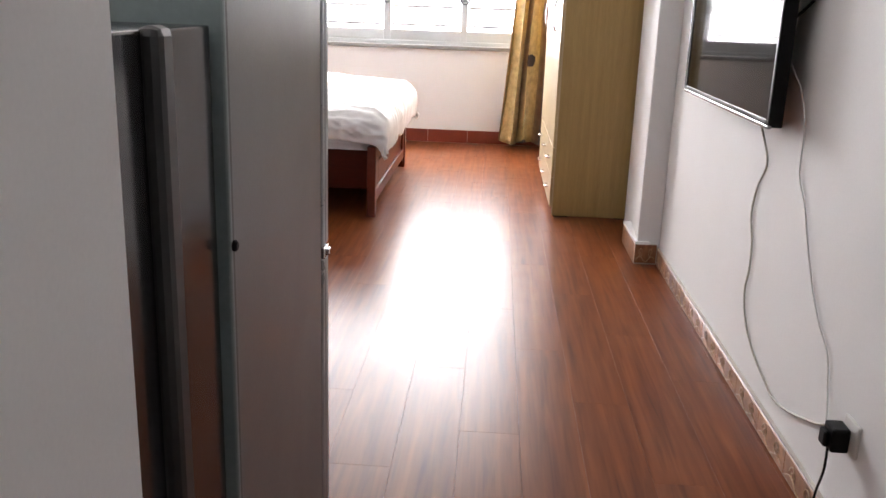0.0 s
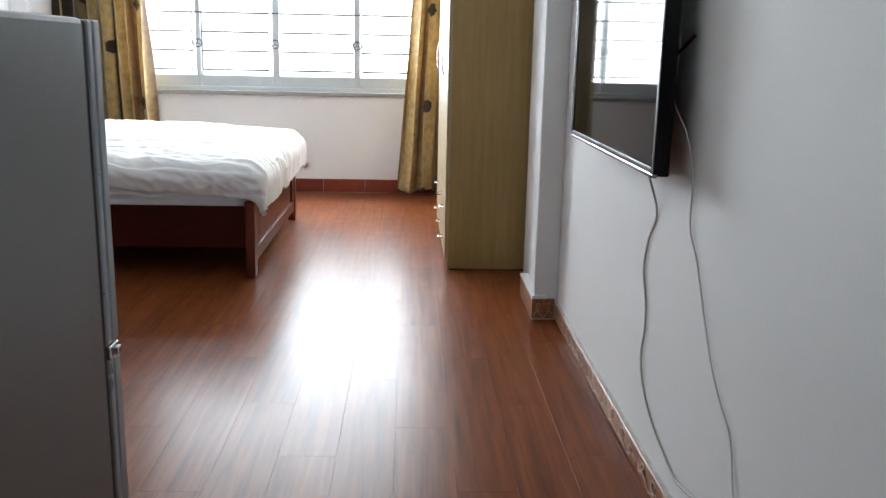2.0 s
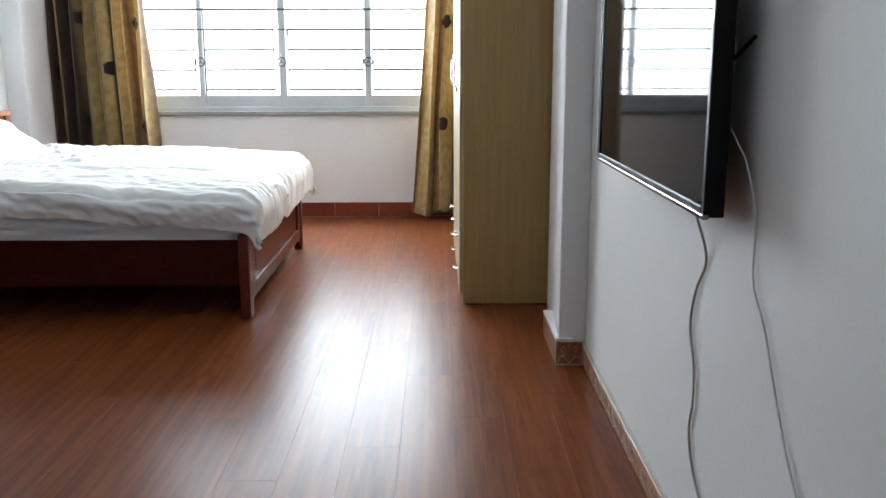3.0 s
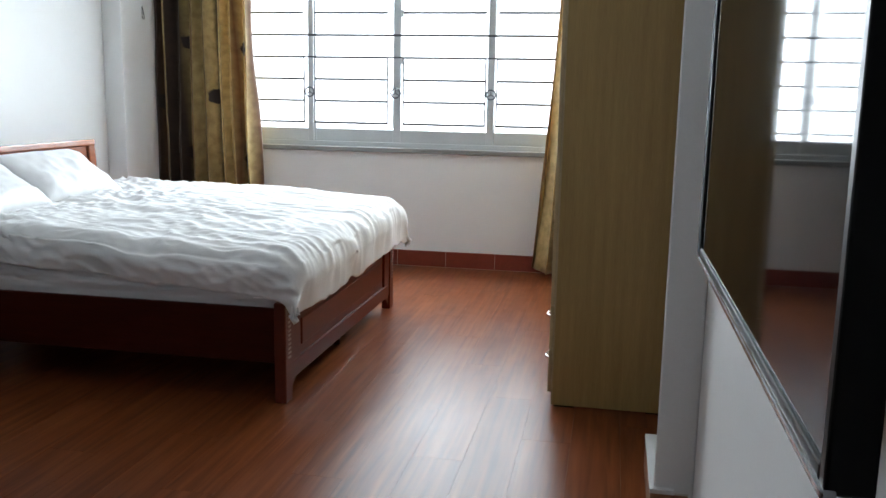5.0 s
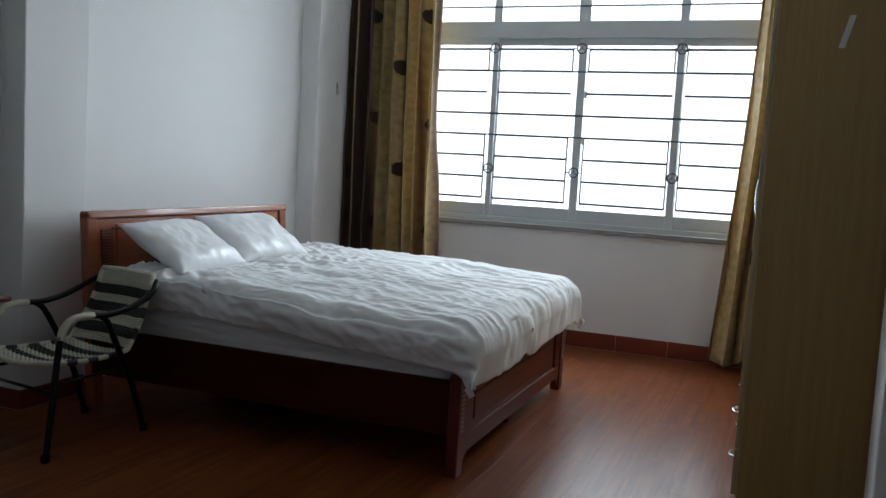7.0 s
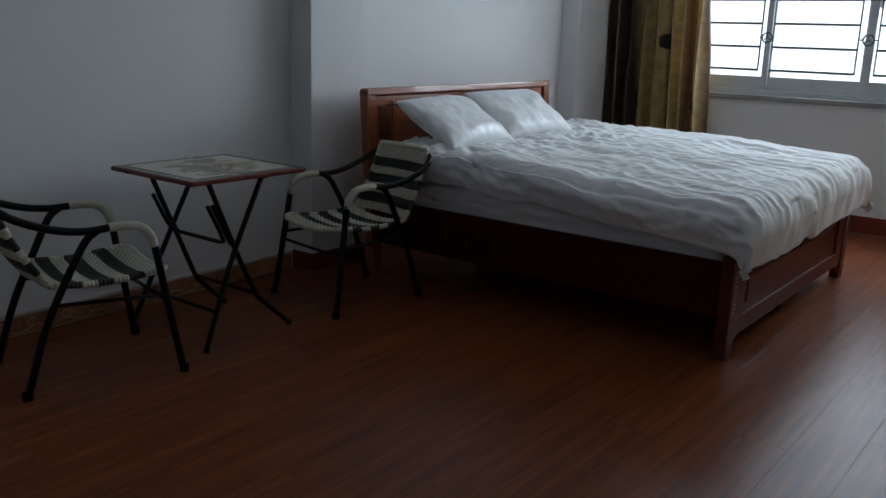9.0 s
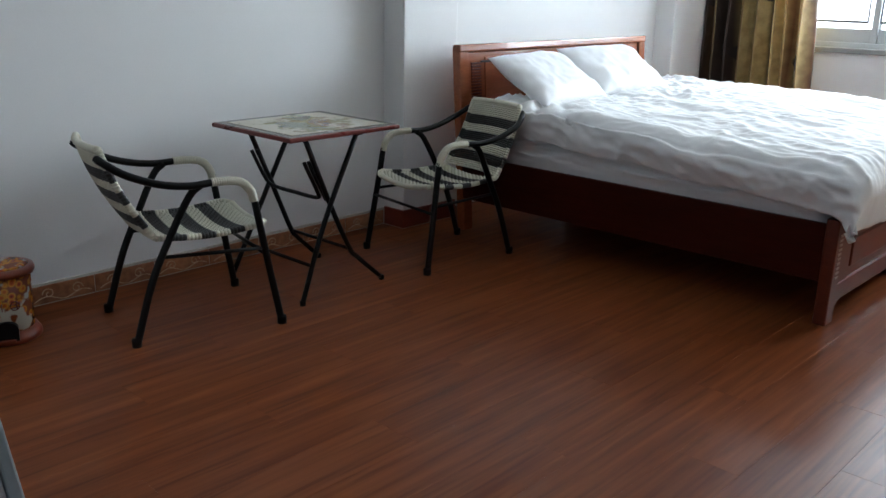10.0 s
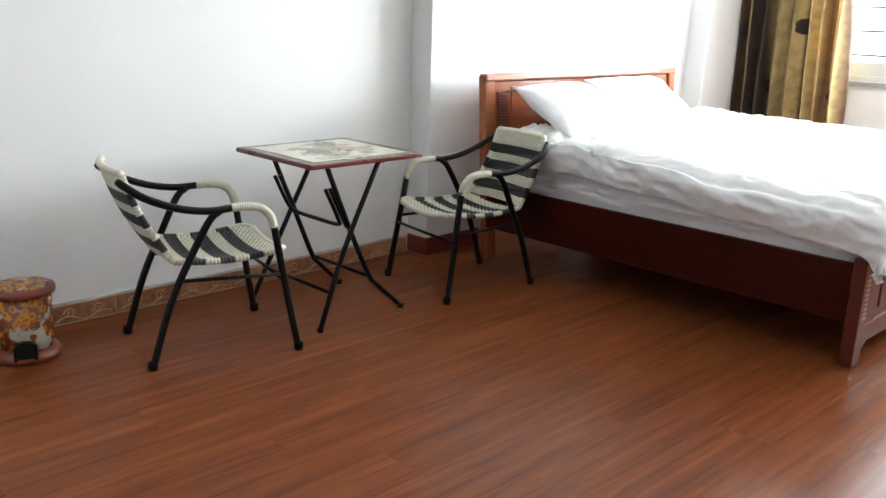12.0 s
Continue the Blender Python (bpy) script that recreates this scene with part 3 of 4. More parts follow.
def bed():
    b = thing("bed", (BX, (BY0 + BY1) / 2, 0), 0, "dark cherry wooden double bed with panelled footboard", "bed")
    hw = (BY1 - BY0) / 2
    # footboard
    boxes_part(b, "footboard", [(-0.055, 0.0, -hw, -hw + 0.085, 0.0, 0.455), (-0.055, 0.0, hw - 0.085, hw, 0.0, 0.455),
                                (-0.05, -0.006, -hw + 0.085, hw - 0.085, 0.375, 0.45), (-0.05, -0.006, -hw + 0.085, hw - 0.085, 0.085, 0.165),
                                (-0.05, -0.006, -hw + 0.085, -hw + 0.2, 0.165, 0.375), (-0.05, -0.006, hw - 0.2, hw - 0.085, 0.165, 0.375)], M_CHERRY, 0.006)
    boxes_part(b, "footboard_panel", [(-0.045, -0.02, -hw + 0.19, hw - 0.19, 0.155, 0.385), (-0.03, -0.012, -hw + 0.24, hw - 0.24, 0.205, 0.335)], M_CHERRY, 0.008)
    bm = bmesh.new()
    for s in (-1, 1):
        for k in range(10):
            z = 0.2 + 0.02 * k
            box(bm, -0.004, 0.003, s * hw - s * 0.0425 - 0.018, s * hw - s * 0.0425 + 0.018, z, z + 0.009)
    part(b, "post_ribs", bm, surface("worn_ribs", (0.42, 0.40, 0.38), (0.16, 0.08, 0.06), 0.5, scale=20), label="worn pale ribbed inlay on the posts")
    # brackets that round off the legs
    bm = bmesh.new()
    for s in (-1, 1):
        for k in range(6):
            t = k / 6
            box(bm, -0.045, -0.012, min(s * (hw - 0.085 - 0.1 * t), s * (hw - 0.085 - 0.1 * (t + 1 / 6))), max(s * (hw - 0.085 - 0.1 * t), s * (hw - 0.085 - 0.1 * (t + 1 / 6))), 0.087 - 0.055 * (1 - t) ** 2, 0.0875)
    part(b, "leg_bracket", bm, M_CHERRY)
    # rails, in the cherry darkened for shade
    for s in (-1, 1):
        boxes_part(b, "side_rail", [(-2.06, -0.055, s * hw - 0.012 - 0.014 * s, s * hw + 0.012 - 0.014 * s, 0.185, 0.43)], M_CHERRY_SHADED, 0.004)
    # unseen board, added to keep light from crossing under the bed
    boxes_part(b, "unseen_shade_board", [(-2.0, -0.06, -0.012, 0.012, 0.004, 0.255)], M_CHERRY_SHADED, 0.003)
    # headboard, leaning back a little
    hb = new("headboard")
    hb.parent = b
    hb.location, hb.rotation_euler = (-2.02, 0, 0), (0, radians(-4), 0)
    boxes_part(hb, "headboard_frame", [(-0.055, 0.0, -hw, -hw + 0.075, 0.0, 1.02), (-0.055, 0.0, hw - 0.075, hw, 0.0, 1.02),
                                       (-0.05, 0.006, -hw, hw, 0.985, 1.028), (-0.05, -0.004, -hw + 0.075, hw - 0.075, 0.20, 0.30)], M_HEAD, 0.009)
    boxes_part(hb, "headboard_panel", [(-0.042, -0.016, -hw + 0.075, hw - 0.075, 0.30, 0.985), (-0.02, -0.009, -hw + 0.22, hw - 0.22, 0.55, 0.955)], M_HEAD, 0.006)
    bm = bmesh.new()
    for s in (-1, 1):
        c = s * (hw - 0.145)
        slats(bm, -0.016, -0.006, c - 0.038, c + 0.038, 0.70, 0.93, 14)
    part(hb, "louvre_inlay", bm, M_CHERRY)
    bm = bmesh.new()
    for c in (-0.72, 0.48):
        box(bm, -0.012, -0.004, c - 0.05, c + 0.05, 0.925, 0.935, 0.003)
    part(hb, "slot", bm, M_DARKPLASTIC)
    # mattress with its fitted sheet
    bm = bmesh.new()
    box(bm, -2.03, -0.06, -hw + 0.03, hw - 0.03, 0.26, 0.60, 0.06, 5)
    bmesh.ops.subdivide_edges(bm, edges=[e for e in bm.edges if e.calc_length() > 0.12], cuts=40, use_grid_fill=True)
    for v in bm.verts:
        if v.co.z > 0.30:
            k = (1 - 2.4 * abs(noise.noise((v.co.x * 4 + v.co.z * 9, v.co.y * 4, v.co.z * 17 - v.co.x * 3)))) * 0.021 + (1 - 2.4 * abs(noise.noise((v.co.x * 9 + v.co.z * 22, v.co.y * 9, v.co.z * 30)))) * 0.012
            k *= min(1.0, max(0.0, (v.co.z - 0.435) / 0.05))
            v.co += Vector((k * 0.6, -abs(k) if v.co.y < 0 else abs(k), k * 0.4))
    part(b, "mattress", bm, M_SHEET, True, "mattress in a creased white sheet")
    return b


bed()


def duvet():
    """A thick white quilt that rolls over the near side and the foot of the bed."""
    x0, x1, y0, y1, top = -2.12, -0.165, BY0 - 0.06, BY1 + 0.05, 0.735
    r = 0.125

    def roll(s, length, lo_drop, hi_drop):
        """Along one direction: how far in, and how far down."""
        if s < lo_drop + 0.5 * math.pi * r and lo_drop:
            if s < lo_drop:
                return 0.0 + 0.02 * (1 - s / lo_drop), -r - (lo_drop - s)
            a = (s - lo_drop) / r
            return r - r * math.cos(a), -r + r * math.sin(a)
        start = lo_drop + 0.5 * math.pi * r if lo_drop else 0
        flat = length - (r if lo_drop else 0) - (r if hi_drop else 0)
        if s < start + flat or not hi_drop:
            return (r if lo_drop else 0) + (s - start), 0.0
        a = (s - start - flat) / r
        if a < 0.5 * math.pi:
            return length - r + r * math.sin(a), -r + r * math.cos(a)
        d = (a - 0.5 * math.pi) * r
        return length - 0.02 * d / max(hi_drop, 1e-6), -r - d

    drop_y, drop_x = 0.075, 0.15
    lx, ly = x1 - x0, y1 - y0
    sx = lx - r + 0.5 * math.pi * r + drop_x
    sy = ly - 2 * r + math.pi * r + 2 * drop_y

    def fn(u, v):
        px, dx = roll(u * sx, lx, 0, drop_x)
        py, dy = roll(v * sy, ly, drop_y, drop_y)
        x, y = x0 + px, y0 + py
        edge = min(1.0, (abs(dx) + abs(dy)) * 4)
        n = noise.noise
        big = 0.020 * n((x * 1.2, y * 1.5, 1.0)) + 0.010 * n((x * 3.0, y * 3.4, 4.0))
        bend = n((x * 1.7, y * 2.0, 8.0))
        wr = 0.010 * (1 - 2.6 * abs(n((x * 2.6 + 1.5 * bend, y * 6.5 + x * 1.6 + bend, 2.0)))) + 0.0065 * (1 - 2.4 * abs(n((x * 4.5 - y * 2.0, y * 12 + x * 5 + 1.4 * bend, 6.0)))) + 0.004 * (1 - 2.4 * abs(n((x * 9 + y * 6, y * 24 - x * 7, 7.0))))
        head = max(0.0, 1 - (x - x0) / 0.85)
        cr = head * (0.026 * (1 - 2.2 * abs(n((x * 8, y * 6, 3.0)))) + 0.014 * (1 - 2.2 * abs(n((x * 15 + y * 4, y * 11, 3.7)))))
        pleat = 0.007 * (1 - 2.4 * abs(n((y * 12 + x * 4, x * 5.0, 1.5)))) * min(1, max(0, (x - x1 + 0.20) / 0.2))
        z = top + max(dx + dy, -0.245) + (big + wr + cr) * (1 - 0.6 * edge) + pleat * (1 - 0.4 * edge) + 0.05 * v * v * max(0.0, 1 - 6 * max(0.0, v - 0.86)) - 0.02 - 0.075 * max(0.0, (u - 0.45) / 0.55) ** 1.6
        if edge > 0.2:
            x += 0.02 * n((y * 6, z * 4, 2.0)) * (1 if abs(dx) > 0.02 else 0.2) + (0.35 * pleat if abs(dx) > 0.05 else 0)
            s = -1 if v < 0.5 else 1
            y += s * (0.026 * n((x * 3.5, z * 7, 7.0)) + 0.012 * (1 - 2.4 * abs(n((x * 6 + z * 9, z * 12 - x * 3, 9.0)))) + 0.007 * (1 - 2.4 * abs(n((x * 13 + z * 16, z * 20, 9.5)))) - 0.045 * head * (1 if v < 0.5 else 0)) * min(1.0, abs(dy) / 0.09)
        if abs(dx) > r:
            z += 0.022 * n((y * 7, 1, 1))
        if v < 0.3 and dy < -0.5 * r:
            z += 0.05 * max(0.0, 1 - u * 1.15) + 0.012 * n((x * 4, 3, 3))
        return (x, y, z)

    bm = bmesh.new()
    grid(bm, 210, 230, fn)
    ob = new("duvet", mesh("duvet", bm, M_DUVET, True))
    so = ob.modifiers.new("thickness", "SOLIDIFY")
    so.thickness, so.offset = 0.022, -1
    return tagged(ob, "crumpled white cotton duvet spread over the bed", "duvet")


duvet()


def pillow(place, rx, ry, rz, seed, label):
    w, d, h = 0.68, 0.44, 0.075

    def fn(sgn):
        def f(u, v):
            a, c = 2 * u - 1, 2 * v - 1
            t = max(0.0, (1 - abs(a) ** 3.2) * (1 - abs(c) ** 3.2)) ** 0.55
            pinch = 1 - 0.07 * (1 - abs(a) ** 2) * abs(c) ** 3
            pin2 = 1 - 0.06 * (1 - abs(c) ** 2) * abs(a) ** 3
            n = 0.02 * noise.noise((a * 2.2 + seed, c * 2.6, sgn)) + 0.008 * noise.noise((a * 7, c * 4 + seed, sgn))
            return (c * d / 2 * pinch, a * w / 2 * pin2, sgn * h * t + n * t)
        return f

    bm = bmesh.new()
    grid(bm, 44, 32, fn(1)), grid(bm, 44, 32, fn(-1))
    bmesh.ops.remove_doubles(bm, verts=bm.verts, dist=0.0012)
    ob = new("pillow", mesh("pillow", bm, M_PILLOW, True))
    ob.matrix_world = pose(*place, rx, ry, rz)
    return tagged(ob, label, "pillow", "pillows on the bed")


def striped_satin():
    m = surface("striped_white_satin", (0.83, 0.83, 0.84), (0.77, 0.78, 0.79), 0.55, scale=3, fine=200, bump=0.15, sheen=0.2)
    nt = m.node_tree
    b = nt.nodes["Principled BSDF"]
    tc = nt.nodes.new("ShaderNodeTexCoord")
    w = add(nt, "ShaderNodeTexWave", Scale=5.0)
    w.bands_direction = "X"
    nt.links.new(tc.outputs["Object"], w.inputs["Vector"])
    rr = ramp(nt, w.outputs[1], [(0.4, (0.62, 0.62, 0.62)), (0.6, (0.36, 0.36, 0.36))])
    nt.links.new(rr.outputs[0], b.inputs["Roughness"])
    return m


M_PILLOW = striped_satin()
pillow((-2.02, 5.97, 0.85), 0, 31, 6, 1.0, "white satin-striped pillow propped on the headboard")
pillow((-2.05, 6.66, 0.86), 0, 33, -4, 5.0, "white satin-striped pillow propped on the headboard")


# ---------------------------------------------------------------- wardrobe
def wardrobe():
    w = thing("wardrobe", (0.88, 5.83, 0), 0, "tall light oak laminate wardrobe with drawers", "wardrobe")
    L, D, T = 1.58, 0.53, 2.25
    boxes_part(w, "body", [(0.022, D, 0.0, 0.02, 0.008, T), (0.022, D, L - 0.02, L, 0.008, T), (0.022, D, 0.02, L - 0.02, T - 0.02, T),
                           (0.022, D, 0.02, L - 0.02, 0.06, 0.08), (D - 0.01, D, 0.02, L - 0.02, 0.08, T - 0.02)], M_OAK, 0.0015)
    boxes_part(w, "edging", [(0.016, 0.022, 0.0, 0.02, 0.008, T), (0.016, 0.022, L - 0.02, L, 0.008, T)], M_OAKEDGE, 0.001)
    boxes_part(w, "foot", [(0.03, 0.12, 0.002, 0.06, 0.0, 0.008), (D - 0.1, D - 0.01, 0.002, 0.06, 0.0, 0.008),
                           (0.03, 0.12, L - 0.06, L - 0.002, 0.0, 0.008), (D - 0.1, D - 0.01, L - 0.06, L - 0.002, 0.0, 0.008)], M_DARKPLASTIC, 0.003)
    boxes_part(w, "plinth", [(0.05, 0.066, 0.02, L - 0.02, 0.0, 0.06)], M_DARKPLASTIC, 0.001)
    # thin pale strip, slanted, high on the side panel
    bm = bmesh.new()
    box(bm, 0.26, 0.283, -0.0022, 0.0, 1.90, 2.025, 0.001, 1)
    for v in bm.verts:
        v.co.x += (v.co.z - 1.96) * 0.25
    part(w, "pale_strip", bm, M_SOCKET, label="pale slanted strip on the side panel")
    n = 3
    for i in range(n):
        a, c = 0.003 + i * (L - 0.006) / n + 0.0015, 0.003 + (i + 1) * (L - 0.006) / n - 0.0015
        d = boxes_part(w, "door", [(-0.002, 0.015, a, c, 0.462, T - 0.004)], M_OAKEDGE, 0.002)
        bm = bmesh.new()
        hy = c - 0.045 if i != 1 else a + 0.045
        tube(bm, smooth_path([(-0.002, hy, 1.18), (-0.016, hy - 0.006, 1.22), (-0.02, hy + 0.008, 1.29), (-0.016, hy - 0.006, 1.36), (-0.002, hy, 1.40)]), 0.006)
        part(d, "handle", bm, M_CHROME, True, "chrome bow handle")
        for z0, z1 in ((0.065, 0.258), (0.262, 0.458)):
            dr = boxes_part(w, "drawer", [(-0.002, 0.015, a, c, z0, z1)], M_OAKEDGE, 0.002)
            bm = bmesh.new()
            m, z = (a + c) / 2, (z0 + z1) / 2
            tube(bm, smooth_path([(-0.002, m - 0.05, z), (-0.024, m - 0.035, z), (-0.03, m, z), (-0.024, m + 0.035, z), (-0.002, m + 0.05, z)]), 0.005)
            part(dr, "handle", bm, M_CHROME, True, "chrome bow handle")


wardrobe()


# ---------------------------------------------------------------- television and cables
def television():
    t = thing("television", (1.315, 3.483, 1.008), 0, "flat black television with dark chrome rim, mounted on the wall", "television")
    hw, h = 0.617, 0.625
    boxes_part(t, "screen", [(0.004, 0.012, -hw + 0.022, hw - 0.022, 0.024, h - 0.02)], M_SCREEN, 0.0, "glossy dark screen reflecting the window")
    boxes_part(t, "bezel", [(0.0, 0.045, -hw, -hw + 0.022, 0.0, h), (0.0, 0.045, hw - 0.022, hw, 0.0, h),
                            (0.0, 0.045, -hw + 0.022, hw - 0.022, h - 0.02, h), (0.0, 0.045, -hw + 0.022, hw - 0.022, 0.0, 0.024)], M_DARKPLASTIC, 0.004)
    boxes_part(t, "rim", [(-0.003, 0.012, -hw - 0.001, hw + 0.001, -0.004, 0.008), (-0.003, 0.010, hw - 0.006, hw + 0.003, 0.008, h - 0.002),
                          (-0.003, 0.010, -hw - 0.001, hw + 0.001, h - 0.006, h + 0.003)], M_DARKCHROME, 0.003, "thin dark chrome rim")
    boxes_part(t, "back", [(0.012, 0.05, -hw + 0.01, hw - 0.01, 0.01, h - 0.01), (0.05, 0.075, -hw + 0.15, hw - 0.15, 0.06, h - 0.16)], M_DARKPLASTIC, 0.012)
    boxes_part(t, "bracket", [(0.075, 0.105, -0.2, 0.2, 0.16, 0.40), (0.07, 0.103, -0.28, 0.28, 0.2, 0.235)], M_BLACK, 0.003)


television()


def cable(name, pts, rad, mat, label):
    bm = bmesh.new()
    tube(bm, smooth_path(pts, 7), rad, 6)
    return tagged(new(name, mesh(name, bm, mat, True)), label, "cable")


XC = XE - 0.006
cable("aerial_cable", [(1.36, 3.12, 1.02), (1.385, 3.15, 0.97), (XC, 3.14, 0.86), (XC, 3.21, 0.76), (XC, 3.24, 0.656), (XC, 3.19, 0.56), (XC, 3.18, 0.468),
                       (XC, 3.20, 0.38), (XC, 3.15, 0.291), (XC, 3.04, 0.225), (XC, 2.89, 0.183), (XC, 2.72, 0.165), (XC, 2.45, 0.24), (XC, 2.31, 0.30)], 0.0036, M_CABLE, "thin grey cable hanging from the television")
cable("power_cable", [(1.375, 2.925, 1.39), (1.38, 2.925, 1.365), (1.38, 2.936, 1.298), (1.385, 2.968, 1.22), (1.39, 2.91, 1.168), (1.40, 2.862, 1.12), (XC, 2.832, 1.01), (XC, 2.82, 0.88), (XC, 2.74, 0.80),
                      (XC, 2.66, 0.688), (XC, 2.58, 0.588), (XC, 2.50, 0.516), (XC, 2.41, 0.46), (XC, 2.37, 0.37), (1.385, 2.28, 0.33)], 0.0026, M_CABLEW, "white power cable hanging from the television")


cable("aerial_stub", [(1.375, 2.935, 1.335), (1.385, 2.90, 1.355), (1.40, 2.865, 1.385)], 0.005, M_DARKPLASTIC, "short black aerial stub behind the television")


def socket():
    s = thing("wall_socket", (XE, 2.19, 0.33), 0, "white wall socket with a black plug", "socket")
    boxes_part(s, "plate", [(-0.010, 0.0, -0.043, 0.043, -0.043, 0.043)], M_SOCKET, 0.004)
    p = thing("plug", (XE - 0.0105, 2.21, 0.32), 0, "black plug adapter in the wall socket", "plug")
    boxes_part(p, "plug_body", [(-0.045, 0.0, -0.032, 0.032, -0.034, 0.03), (-0.06, -0.045, -0.018, 0.022, -0.026, 0.016)], M_DARKPLASTIC, 0.006)


socket()
cable("plug_lead", [(1.372, 2.215, 0.29), (1.37, 2.21, 0.22), (1.375, 2.25, 0.13), (1.37, 2.24, 0.06), (1.36, 2.20, 0.006), (1.35, 2.10, 0.006)], 0.0035, M_DARKPLASTIC, "black lead from the plug down to the floor")


# ---------------------------------------------------------------- refrigerator and dark cabinet at the entry
def refrigerator():
    f = thing("refrigerator", (0.087, 1.43, 0), -1.2, "grey two-door refrigerator standing by the entry", "refrigerator")
    W, D, T = 0.56, 0.64, 1.372
    boxes_part(f, "body", [(-W, 0.0, 0.0, D, 0.035, T)], M_FRIDGE, 0.010)
    boxes_part(f, "back_edge", [(-W, 0.002, -0.014, 0.0, 0.035, T)], M_GREENGREY, 0.004)
    boxes_part(f, "rim", [(-W + 0.004, -0.004, D, D + 0.014, 0.05, T - 0.004)], M_GASKET, 0.002)
    for z0, z1 in ((0.055, 0.755), (0.785, T - 0.002)):
        d = boxes_part(f, "door", [(-W, 0.0, D + 0.016, D + 0.036, z0, z1), (-W + 0.006, -0.012, D + 0.036, D + 0.044, z0, z1), (-W, 0.0, D + 0.044, D + 0.072, z0, z1)], M_FRIDGEDOOR, 0.004)
        boxes_part(d, "groove", [(-W + 0.02, -0.006, D + 0.0355, D + 0.0445, z0 + 0.01, z1 - 0.01)], M_GREENGREY, 0.001)
    boxes_part(f, "hinge", [(-0.05, 0.004, D + 0.012, D + 0.06, 0.757, 0.783), (-0.02, 0.012, D + 0.03, D + 0.05, 0.762, 0.778)], M_CHROME, 0.003, "bright metal hinge")
    boxes_part(f, "foot", [(-0.07, -0.02, D - 0.08, D - 0.02, 0.0, 0.035), (-0.07, -0.02, 0.03, 0.09, 0.0, 0.035),
                           (-W + 0.02, -W + 0.07, D - 0.08, D - 0.02, 0.0, 0.035), (-W + 0.02, -W + 0.07, 0.03, 0.09, 0.0, 0.035)], M_DARKPLASTIC, 0.004)
    bm = bmesh.new()
    lathe(bm, [(0.009, 0), (0.009, 0.004), (0.006, 0.007)], sides=14)
    for v in bm.verts:
        v.co = (0.003 + v.co.z, -0.004 + v.co.x, 0.97 + v.co.y)
    part(f, "rivet", bm, M_DARKPLASTIC)
    c = thing("low_cabinet", (0.085, 1.05, 0), 0, "dark glossy cabinet between partition and refrigerator", "cabinet")
    boxes_part(c, "body", [(-0.5, -0.012, 0.0, 0.352, 0.05, 1.30)], M_GLOSSDARK, 0.004)
    boxes_part(c, "edge_post", [(-0.02, 0.012, 0.10, 0.15, 0.0, 1.305)], M_POST, 0.012)
    boxes_part(c, "base", [(-0.49, -0.02, 0.01, 0.32, 0.0, 0.05)], M_DARKPLASTIC, 0.002)


refrigerator()


def step_ladder():
    """A folded ladder: leaning front rails with steps, upright rear tubes, a pale board between."""
    l = thing("step_ladder", (-0.015, 2.24, 0), 0, "folded grey metal step ladder leaning by the refrigerator", "ladder")
    k = 0.136

    def lean(bm, x0, x1, y0, y1, z0, z1, bev=0.003):
        b2 = bmesh.new()
        box(b2, x0, x1, y0, y1, z0, z1, bev)
        for v in b2.verts:
            v.co.y += 0.185 - k * v.co.z
        me = bpy.data.meshes.new("piece")
        b2.to_mesh(me)
        b2.free()
        bm.from_mesh(me)
        bpy.data.meshes.remove(me)

    for x in (-0.03, -0.40):
        bm = bmesh.new()
        lean(bm, x, x + 0.03, -0.016, 0.0, 0.0, 1.36)
        part(l, "front_rail", bm, M_LADDER)
        bm = bmesh.new()
        lean(bm, x - 0.004, x + 0.026, -0.034, -0.017, 0.02, 1.34)
        part(l, "inner_rail", bm, M_RAIL)
        bm = bmesh.new()
        tube(bm, [(x + 0.012, -0.012, 0.0), (x + 0.012, -0.016, 1.30)], 0.011, 10)
        part(l, "rear_leg", bm, M_FRIDGE, True)
    for z in (0.28, 0.55, 0.82, 1.09):
        bm = bmesh.new()
        lean(bm, -0.37, -0.002, -0.075, -0.034, z - 0.012, z + 0.012, 0.004)
        part(l, "step", bm, M_LADDER)
        if z < 0.6:
            bm = bmesh.new()
            lean(bm, -0.03, 0.004, -0.05, 0.004, z - 0.05, z - 0.03, 0.003)
            part(l, "bracket", bm, M_GREENGREY)
    boxes_part(l, "board", [(-0.37, -0.06, 0.0, 0.006, 0.05, 1.25)], surface("pale_lilac_board", (0.60, 0.60, 0.68), (0.52, 0.52, 0.60), 0.5, scale=3), 0.002, "pale lilac-grey board")


step_ladder()


